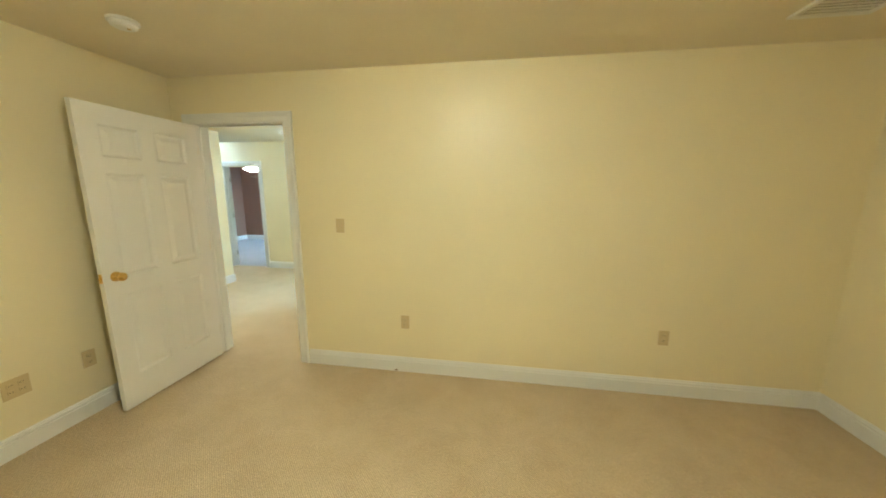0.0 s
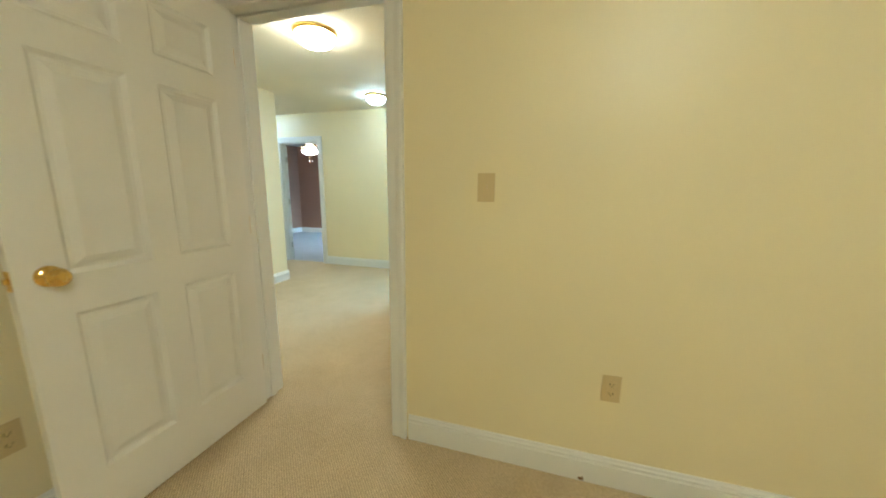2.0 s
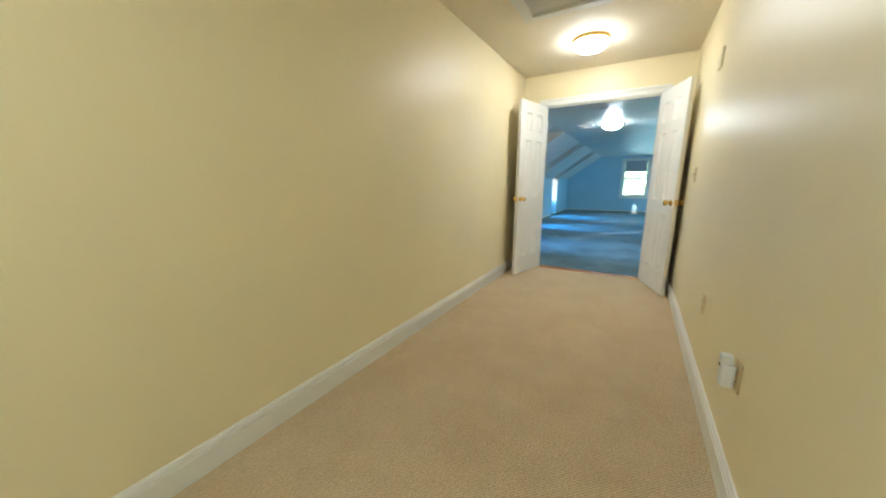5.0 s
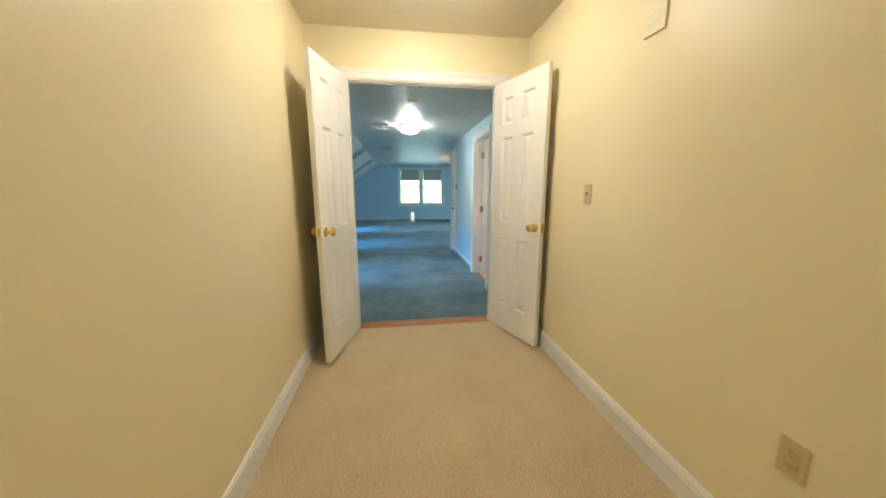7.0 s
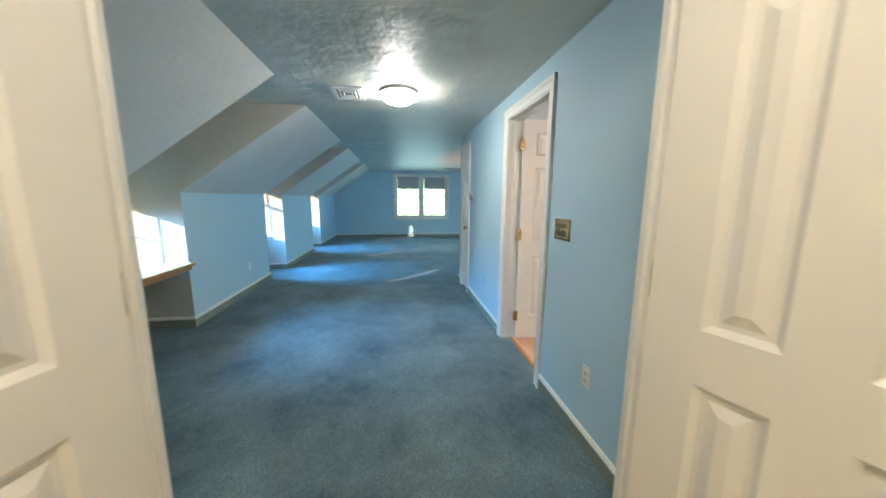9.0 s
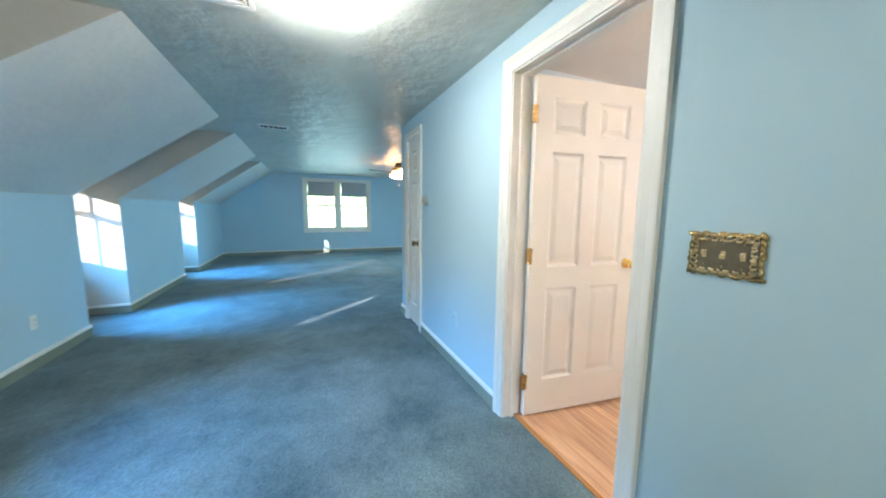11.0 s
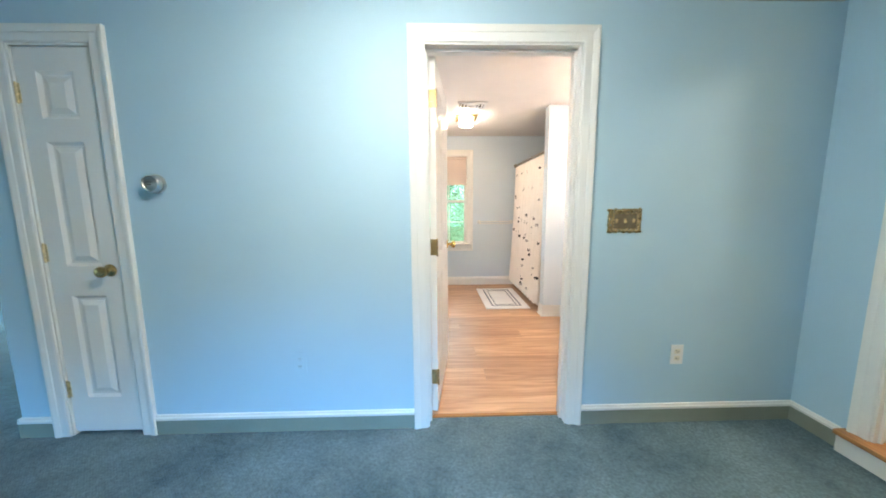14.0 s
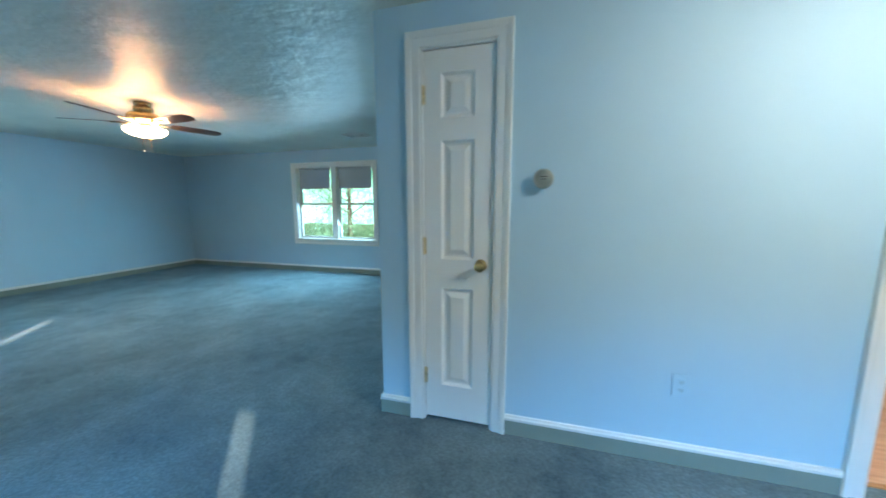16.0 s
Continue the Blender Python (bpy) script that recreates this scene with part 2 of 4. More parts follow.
CURTAIN = material("white_curtain_cloth", (0.85, 0.80, 0.74), 0.8, vary=0.03, scale=5, bump=0.15, grain=250)
DOT = material("black_dot_print", (0.03, 0.027, 0.027), 0.8, vary=0.1, scale=20)
GREY_DOT = material("grey_dot_print", (0.38, 0.36, 0.34), 0.8, vary=0.1, scale=20)
MAT_CLOTH = material("white_bath_mat_pile", (0.82, 0.80, 0.78), 0.95, vary=0.05, bump=0.6, grain=160, spec=0.1)
MAT_LINE = material("grey_mat_border", (0.22, 0.23, 0.26), 0.95, vary=0.1, bump=0.5, grain=160, spec=0.1)
CABINET = material("cream_cabinet_paint", (0.86, 0.82, 0.77), 0.35, vary=0.02, scale=4)
COUNTER = material("beige_counter_laminate", (0.62, 0.50, 0.40), 0.3, vary=0.08, scale=25)
PORCELAIN = material("white_porcelain", (0.86, 0.85, 0.83), 0.12, vary=0.01)
PANE = glass("window_glass")
LAMP = glowing("lit_frosted_glass", (1.0, 0.92, 0.82), 32)
LAMP_ATTIC = glowing("lit_attic_glass", (0.98, 0.96, 0.90), 47)
LAMP_VANITY = glowing("lit_vanity_globe", (1.0, 0.80, 0.70), 38)
# glow of the bedroom lamp, which stays out of view
LAMP_BED_UNSEEN = glowing("lit_unseen_bedroom_glass", (0.98, 0.96, 0.75), 64)
LAMP_COOL = glowing("lit_white_glass", (0.60, 0.84, 1.15), 20)
LAMP_HALL = glowing("lit_hall_glass", (0.96, 0.90, 0.76), 34)
CHIP = material("bare_brown_wood", (0.22, 0.12, 0.05), 0.8, vary=0.2, scale=60)
LAMP_FAN = glowing("lit_amber_glass", (1.0, 0.60, 0.34), 16)
BULB = glowing("lit_amber_bulb", (1.0, 0.36, 0.15), 72)
LAMP_BATH = glowing("lit_bath_glass", (1.0, 0.80, 0.64), 30)

# ---- building tools ----


def box(bm, x0, x1, y0, y1, z0, z1):
    v = [bm.verts.new((x, y, z)) for z in (z0, z1) for y in (y0, y1) for x in (x0, x1)]
    for a, b, c, d in ((0, 2, 3, 1), (4, 5, 7, 6), (0, 1, 5, 4), (2, 6, 7, 3), (0, 4, 6, 2), (1, 3, 7, 5)):
        bm.faces.new((v[a], v[b], v[c], v[d]))


def boxes(*rows, bevel=0.0):
    bm = bmesh.new()
    for r in rows:
        box(bm, *r)
    if bevel:
        bmesh.ops.bevel(bm, geom=bm.edges[:], offset=bevel, segments=2, affect="EDGES", profile=0.6)
    return bm


def lathe(profile, m=None, n=24, bm=None):
    """A turned shape: (radius, height) pairs round z."""
    bm = bm or bmesh.new()
    rings = []
    for r, h in profile:
        if r < 1e-5:
            rings.append([bm.verts.new((0, 0, h))])
        else:
            rings.append([bm.verts.new((r * math.cos(2 * math.pi * i / n), r * math.sin(2 * math.pi * i / n), h)) for i in range(n)])
    for a, b in zip(rings, rings[1:]):
        for i in range(n):
            j = (i + 1) % n
            vs = []
            for q in (a[i % len(a)], a[j % len(a)], b[j % len(b)], b[i % len(b)]):
                if q not in vs:
                    vs.append(q)
            if len(vs) > 2:
                bm.faces.new(vs)
    if m is not None:
        bmesh.ops.transform(bm, matrix=m, verts=[v for ring in rings for v in ring])
    return bm


def prism(bm, profile, place, a, b):
    """A profile swept between two stations; place(station, u, v) gives the point."""
    ra, rb = [bm.verts.new(place(a, u, v)) for u, v in profile], [bm.verts.new(place(b, u, v)) for u, v in profile]
    n = len(profile)
    for i in range(n):
        j = (i + 1) % n
        bm.faces.new((ra[i], ra[j], rb[j], rb[i]))
    bm.faces.new(ra[::-1]), bm.faces.new(rb)


def tube(points, r, n=10):
    bm = bmesh.new()
    pts = [Vector(p) for p in points]
    rings = []
    for i, p in enumerate(pts):
        d = (pts[min(i + 1, len(pts) - 1)] - pts[max(i - 1, 0)]).normalized()
        a = d.orthogonal().normalized()
        b = d.cross(a)
        rings.append([bm.verts.new(p + r * (a * math.cos(2 * math.pi * k / n) + b * math.sin(2 * math.pi * k / n))) for k in range(n)])
    for a, b in zip(rings, rings[1:]):
        for k in range(n):
            bm.faces.new((a[k], a[(k + 1) % n], b[(k + 1) % n], b[k]))
    bm.faces.new(rings[0][::-1]), bm.faces.new(rings[-1])
    return bm


def mesh_of(name, bm, *mats, pick=None, smooth=False):
    bmesh.ops.recalc_face_normals(bm, faces=bm.faces[:])
    if pick:
        for f in bm.faces:
            f.material_index = pick(f.normal, f.calc_center_median())
    if smooth:
        for f in bm.faces:
            f.smooth = True
    me = bpy.data.meshes.new(name)
    bm.to_mesh(me)
    bm.free()
    for m in mats:
        me.materials.append(m)
    return me


def part(name, bm, mat, parent, label="", smooth=False):
    ob = new(name, mesh_of(name, bm, mat, smooth=smooth))
    ob.parent = parent
    if label:
        tagged(ob, label)
    return ob


def thing(name, label, category, m=None, group="", kind=""):
    ob = new(name)
    ob.empty_display_size = 0.1
    if m is not None:
        ob.matrix_basis = m
    return tagged(ob, label, category, group, kind)


def structure(name, bm, mats, label, category, pick=None):
    mats = mats if isinstance(mats, tuple) else (mats,)
    return tagged(new(name, mesh_of(name, bm, *mats, pick=pick)), label, category, kind="structure")


def wall(name, axis, a0, a1, s0, s1, z0, z1, holes, mats, label, pick=None):
    """A wall that runs along axis from s0 to s1, between a0 and a1 across it; holes: (from, to, bottom, top)."""
    bm = bmesh.new()

    def put(p, q, lo, hi):
        if q - p > 1e-4 and hi - lo > 1e-4:
            box(bm, *((p, q, a0, a1) if axis == "x" else (a0, a1, p, q)), lo, hi)
    at = s0
    for h0, h1, lo, hi in sorted(holes):
        put(at, h0, z0, z1)
        put(h0, h1, z0, lo)
        put(h0, h1, hi, z1)
        at = h1
    put(at, s1, z0, z1)
    return structure(name, bm, mats, label, "wall", pick)


def sides(axis):
    """Material 0 on the side that looks down the axis, 1 on the other."""
    return lambda n, c: 1 if n[0 if axis == "x" else 1] > 0.5 else 0


CASE = ((-0.008, 0.0), (-0.008, 0.010), (0.0, 0.0125), (0.034, 0.0125), (0.038, 0.0165), (0.056, 0.021), (0.066, 0.021), (0.069, 0.017), (0.069, 0.0))


def casing(m, w, h, label, sill=None):
    """Mitred casing round an opening w wide and h high; local x along the wall, -y out of it."""
    bm = bmesh.new()
    st = [(lambda u: (-u, 0)), (lambda u: (-u, h + u)), (lambda u: (w + u, h + u)), (lambda u: (w + u, 0))]
    if sill is not None:
        st = [(lambda u: (-u, -u)), *st[1:3], (lambda u: (w + u, -u)), (lambda u: (-u, -u))]
    rings = [[bm.verts.new((f(u)[0], -v, f(u)[1])) for u, v in CASE] for f in st]
    n = len(CASE)
    for a, b in zip(rings, rings[1:]):
        for i in range(n):
            j = (i + 1) % n
            bm.faces.new((a[i], a[j], b[j], b[i]))
    if sill is None:
        bm.faces.new(rings[0]), bm.faces.new(rings[-1][::-1])
    ob = structure("trim", bm, TRIM, label, "door casing" if sill is None else "window casing")
    ob.matrix_basis = m
    return ob


def jamb(m, w, h, depth, label):
    """The lining of a doorway, with its stop; local y runs through the wall from 0 to depth."""
    t = 0.018
    bm = boxes((0, t, -0.002, depth + 0.002, 0, h), (w - t, w, -0.002, depth + 0.002, 0, h), (t, w - t, -0.002, depth + 0.002, h - t, h),
               (t, t + 0.012, depth * 0.4, depth * 0.62, 0, h - t), (w - t - 0.012, w - t, depth * 0.4, depth * 0.62, 0, h - t), (t, w - t, depth * 0.4, depth * 0.62, h - t - 0.012, h - t))
    ob = structure("trim", bm, TRIM, label, "door jamb")
    ob.matrix_basis = m
    return ob


BASE = ((0, 0), (0.014, 0), (0.014, 0.093), (0.008, 0.097), (0.0135, 0.101), (0.0125, 0.112), (0.006, 0.1155), (0.0105, 0.119), (0.006, 0.128), (0, 0.13))
CAP = ((0, 0.082), (0.013, 0.082), (0.015, 0.088), (0.0145, 0.097), (0.008, 0.1005), (0.012, 0.104), (0.008, 0.112), (0, 0.114))


def baseboard(p, q, z=0.0, blue=False, label="white moulded baseboard along the cream wall"):
    """From p to q, with the room on the left of that way."""
    p, q = Vector((*p, z)), Vector((*q, z))
    d = (q - p).normalized()
    out = Vector((-d.y, d.x, 0))

    def place(s, u, v):
        return s + out * u + Vector((0, 0, v))
    if not blue:
        bm = bmesh.new()
        prism(bm, BASE, place, p, q)
        return structure("baseboard", bm, TRIM, label, "baseboard")
    b = thing("baseboard", "grey-green carpet baseboard with a white wooden cap", "baseboard", kind="structure")
    bm = bmesh.new()
    prism(bm, ((0, 0), (0.011, 0), (0.011, 0.0815), (0, 0.0815)), place, p, q)
    part("carpet_strip", bm, STRIP, b, "grey-green carpet strip")
    bm = bmesh.new()
    prism(bm, CAP, place, p, q)
    part("cap", bm, TRIM, b, "white wooden cap")
    return b


def leaf_parts(parent, w, h, t, cols, rows):
    """A moulded panel door: local x from the hinge, z up, y across its thickness."""
    side, mid = (0.115, 0.10) if cols == 2 else (0.095, 0)
    pw = (w - 2 * side - (cols - 1) * mid) / cols
    bm = bmesh.new()
    r = t / 2 - 0.013
    box(bm, 0.004, w - 0.004, -r, r, 0.004, h - 0.004)
    edges = [(side + i * (pw + mid), side + i * (pw + mid) + pw) for i in range(cols)]
    spans = []
    xs = [0, *[e for p in edges for e in p], w]
    for i in range(0, len(xs), 2):
        box(bm, xs[i], xs[i + 1], -t / 2, t / 2, 0, h)
    zs = [0, *[e for p in rows for e in p], h]
    for x0, x1 in edges:
        for i in range(0, len(zs), 2):
            box(bm, x0, x1, -t / 2, t / 2, zs[i], zs[i + 1])
        for z0, z1 in rows:
            spans.append((x0, x1, z0, z1))
    for x0, x1, z0, z1 in spans:      # sloped sticking round each panel
        for s in (-1, 1):
            o = [bm.verts.new((x, s * (t / 2 - 0.0005), z)) for x, z in ((x0, z0), (x1, z0), (x1, z1), (x0, z1))]
            i_ = [bm.verts.new((x, s * (r + 0.0006), z)) for x, z in ((x0 + .014, z0 + .014), (x1 - .014, z0 + .014), (x1 - .014, z1 - .014), (x0 + .014, z1 - .014))]
            for k in range(4):
                bm.faces.new((o[k], o[(k + 1) % 4], i_[(k + 1) % 4], i_[k]))
    part("leaf", bm, DOOR, parent)
    for x0, x1, z0, z1 in spans:
        bm = bmesh.new()
        rings = []
        for ins, y in ((0.026, -r + 0.001), (0.026, -r - 0.001), (0.052, -t / 2 + 0.002)):
            rings.append([(x, y, z) for x, z in ((x0 + ins, z0 + ins), (x1 - ins, z0 + ins), (x1 - ins, z1 - ins), (x0 + ins, z1 - ins))])
        for s in (1, -1):
            rg = [[bm.verts.new((x, s * y, z)) for x, y, z in ring] for ring in rings]
            for a, b in zip(rg, rg[1:]):
                for k in range(4):
                    bm.faces.new((a[k], a[(k + 1) % 4], b[(k + 1) % 4], b[k]))
            bm.faces.new(rg[-1])
            bm.faces.new(rg[0][::-1])
        part("panel", bm, DOOR, parent)


KNOB = ((0, 0), (0.033, 0), (0.033, 0.004), (0.028, 0.009), (0.012, 0.011), (0.011, 0.028), (0.016, 0.033), (0.026, 0.040), (0.029, 0.050), (0.026, 0.060), (0.014, 0.066), (0, 0.067))


def door(name, label, m, w, h, t, cols, rows, knob_x, knob_z, metal, hinges, hinge_side=1, both=True, hinge_metal=None):
    d = thing(name, label, "door", m, kind="structure")
    leaf_parts(d, w, h, t, cols, rows)
    for s in ((-1, 1) if both else (-1,)):
        part("knob", lathe(KNOB, pose(knob_x, s * t / 2, knob_z, 90 if s < 0 else -90), 20), metal, d, "round metal knob", smooth=True)
    ex = w if knob_x > w / 2 else 0
    if knob_x > 0:
        part("latch_plate", boxes((ex - 0.001, ex + 0.002, -0.012, 0.012, knob_z - 0.03, knob_z + 0.03)), metal, d)
        part("latch", boxes((ex + 0.0015, ex + 0.010, -0.006, 0.006, knob_z - 0.008, knob_z + 0.008), bevel=0.002), metal, d)
    for hz in hinges:
        y = hinge_side * (t / 2 + 0.004)
        bm = lathe(((0, -0.052), (0.004, -0.050), (0.006, -0.045), (0.006, 0.045), (0.004, 0.05), (0, 0.052)), pose(-0.003, y, hz), 10)
        box(bm, -0.016, 0.013, y - hinge_side * 0.0035, y - hinge_side * 0.0015, hz - 0.045, hz + 0.045)
        box(bm, -0.002, 0.0, -t / 2, t / 2, hz - 0.045, hz + 0.045)
        box(bm, -0.030, -0.003, y - 0.003, y - 0.001, hz - 0.045, hz + 0.045)
        part("hinge", bm, hinge_metal or metal, d, "metal butt hinge")
    return d


SIX = ((0.22, 0.80), (0.93, 1.60), (1.70, 1.90))


def switch(m, label, metal=IVORY, gangs=1):
    s = thing("light_switch", label, "light switch", m)
    w = 0.070 + 0.046 * (gangs - 1)
    part("plate", boxes((-w / 2, w / 2, -0.006, 0, -0.057, 0.057), bevel=0.002), metal, s)
    part("toggle", boxes((-0.005, 0.005, -0.018, -0.005, -0.004, 0.012), bevel=0.002), metal, s)
    for z in (-0.03, 0.03):
        part("screw", lathe(((0.003, 0), (0.003, 0.0012), (0, 0.0016)), pose(0, -0.006, z, 90), 8), metal, s)
    part("slot", boxes((-0.007, 0.007, -0.0066, -0.0058, -0.013, 0.013)), metal, s)
    return s


def outlet(m, label, mat, face=None):
    o = thing("outlet", label, "outlet", m)
    part("plate", boxes((-0.035, 0.035, -0.005, 0, -0.057, 0.057), bevel=0.002), mat, o)
    for z in (-0.02, 0.02):
        f = part("receptacle", boxes((-0.016, 0.016, -0.008, -0.004, z - 0.014, z + 0.014), bevel=0.003), face or mat, o)
        part("slot", boxes((-0.008, -0.006, -0.0086, -0.0076, z - 0.004, z + 0.007), (0.006, 0.008, -0.0086, -0.0076, z - 0.003, z + 0.006), (-0.002, 0.002, -0.0086, -0.0076, z - 0.010, z - 0.006)), SLOT, f, "dark slots")
    part("screw", lathe(((0.003, 0), (0.003, 0.001), (0, 0.0014)), pose(0, -0.005, 0, 90), 8), mat, o)
    return o


def flush_light(x, y, z, glow, label, r=0.16, metal=BRASS):
    """A flush ceiling lamp: rim, frosted bowl, finial."""
    c = thing("ceiling_light", label, "ceiling light", pose(x, y, z))
    part("rim", lathe(((0, 0), (r, 0), (r + 0.004, -0.010), (r - 0.004, -0.024), (r - 0.012, -0.030), (r - 0.02, -0.027), (0, -0.027)), None, 40), metal, c, smooth=True)
    part("bowl", lathe([((r - 0.013) * math.cos(a), -0.029 - 0.086 * math.sin(a)) for a in [i * math.pi / 20 for i in range(10)]] + [(0.0, -0.115)], None, 40), glow, c, "glowing frosted glass bowl", smooth=True)
    part("finial", lathe(((0, -0.113), (0.012, -0.114), (0.014, -0.121), (0.006, -0.126), (0.008, -0.134), (0, -0.14)), None, 14), metal, c, smooth=True)
    return c


def grille(x, y, z, w, d, label, rz=0, rings=4):
    """A square ceiling diffuser with nested louvres."""
    g = thing("ceiling_vent", label, "ceiling vent", pose(x, y, z, 0, 0, rz))
    part("backing", boxes((-w / 2 + 0.01, w / 2 - 0.01, -d / 2 + 0.01, d / 2 - 0.01, -0.004, -0.002)), DUCT, g)
    for i in range(rings):
        k = 1 - i / (rings + 0.4)
        a, b, t = w / 2 * k, d / 2 * k, 0.022 if i == 0 else 0.012
        part("frame" if i == 0 else "louvre", boxes((-a, a, -b, -b + t, -0.014 - 0.002 * i, -0.003), (-a, a, b - t, b, -0.014 - 0.002 * i, -0.003), (-a, -a + t, -b + t, b - t, -0.014 - 0.002 * i, -0.003), (a - t, a, -b + t, b - t, -0.014 - 0.002 * i, -0.003)), WHITE_PL, g)
    return g


def register(x, y, z, w, d, bars, label, bar=0.012, mat=WHITE_PL, rz=0):
    """A ceiling register: frame and straight bars over a dark duct."""
    g = thing("ceiling_vent", label, "ceiling vent", pose(x, y, z, 0, 0, rz))
    part("backing", boxes((-w / 2 + 0.012, w / 2 - 0.012, -d / 2 + 0.012, d / 2 - 0.012, -0.004, -0.002)), DUCT, g, "dark duct")
    part("frame", boxes((-w / 2, w / 2, -d / 2, -d / 2 + 0.025, -0.012, 0), (-w / 2, w / 2, d / 2 - 0.025, d / 2, -0.012, 0), (-w / 2, -w / 2 + 0.025, -d / 2 + 0.025, d / 2 - 0.025, -0.012, 0), (w / 2 - 0.025, w / 2, -d / 2 + 0.025, d / 2 - 0.025, -0.012, 0)), mat, g)
    for i in range(1, bars):
        yy = -d / 2 + d * i / bars
        part("louvre", boxes((-w / 2 + 0.025, w / 2 - 0.025, yy - bar / 2, yy + bar / 2, -0.010, -0.0045)), mat, g)
    return g


def fan(x, y, z, label, glow, bulb, rz=0.0, drop=0.0, metal=OLD_BRASS):
    """A hugger ceiling fan with five blades and a bowl light."""
    f = thing("ceiling_fan", label, "ceiling fan", pose(x, y, z, 0, 0, rz))
    part("motor", lathe(((0, 0), (0.075, 0), (0.08, -0.03), (0.055, -0.045), (0.11, -0.06), (0.135, -0.085), (0.135, -0.125), (0.10, -0.15), (0.07, -0.165), (0, -0.165)), None, 32), metal, f, "turned brass motor housing", smooth=True)
    if drop:
        part("downrod", tube(((0, 0, -0.01), (0, 0, drop)), 0.013), metal, f)
        part("canopy", lathe(((0, drop), (0.07, drop), (0.065, drop - 0.03), (0.02, drop - 0.06), (0, drop - 0.06)), None, 24), metal, f, smooth=True)
    part("light_ring", lathe(((0, -0.165), (0.05, -0.166), (0.058, -0.178), (0.055, -0.196), (0.03, -0.206), (0, -0.206)), None, 32), metal, f, smooth=True)
    for i in range(3):
        m = pose(0, 0, 0, 0, 0, 120 * i + 40) @ pose(0.05, 0, -0.188, 0, 105)
        socket = part("socket", lathe(((0, 0), (0.013, 0), (0.013, 0.025), (0, 0.025)), m, 12), metal, f)
        part("bulb", lathe(((0, 0.025), (0.012, 0.027), (0.022, 0.040), (0.027, 0.055), (0.022, 0.070), (0, 0.078)), m, 14), bulb, socket, "glowing bulb", smooth=True)
    part("bowl", lathe([(0.168 * math.cos(a), -0.205 - 0.078 * math.sin(a)) for a in [i * math.pi / 20 for i in range(10)]] + [(0, -0.283)], None, 32), glow, f, "glowing frosted glass bowl", smooth=True)
    part("finial", lathe(((0, -0.282), (0.012, -0.284), (0.012, -0.292), (0, -0.302)), None, 12), metal, f, smooth=True)
    for s in (-0.03, 0.03):
        c = part("pull_chain", tube(((s, 0, -0.28), (s * 1.1, 0, -0.34), (s * 1.1, 0, -0.40)), 0.0018, 6), metal, f)
        part("pull", lathe(((0, -0.40), (0.006, -0.405), (0.007, -0.42), (0, -0.43)), pose(s * 1.1, 0, 0), 8), WHITE_PL, c)
    for i in range(5):
        rot = pose(0, 0, 0, 0, 0, 72 * i)
        bm = bmesh.new()
        pts = [(0.20, -0.048), (0.30, -0.062), (0.50, -0.068), (0.60, -0.062), (0.635, -0.035), (0.645, 0), (0.635, 0.035), (0.60, 0.062), (0.50, 0.068), (0.30, 0.062), (0.20, 0.048)]
        top, bot = [bm.verts.new((a, b, 0.003)) for a, b in pts], [bm.verts.new((a, b, -0.003)) for a, b in pts]
        bm.faces.new(top), bm.faces.new(bot[::-1])
        for k in range(len(pts)):
            j = (k + 1) % len(pts)
            bm.faces.new((top[k], bot[k], bot[j], top[j]))
        bmesh.ops.transform(bm, matrix=rot @ pose(0, 0, -0.145, -11, 0, 0) @ Matrix.Diagonal((1.02, 0.95, 1, 1)), verts=bm.verts[:])
        part("blade", bm, BLADE, f, "dark wooden blade")
        bm = boxes((0.10, 0.27, -0.016, 0.016, -0.155, -0.149), bevel=0.003)
        bmesh.ops.transform(bm, matrix=rot, verts=bm.verts[:])
        part("blade_arm", bm, metal, f)
    return f


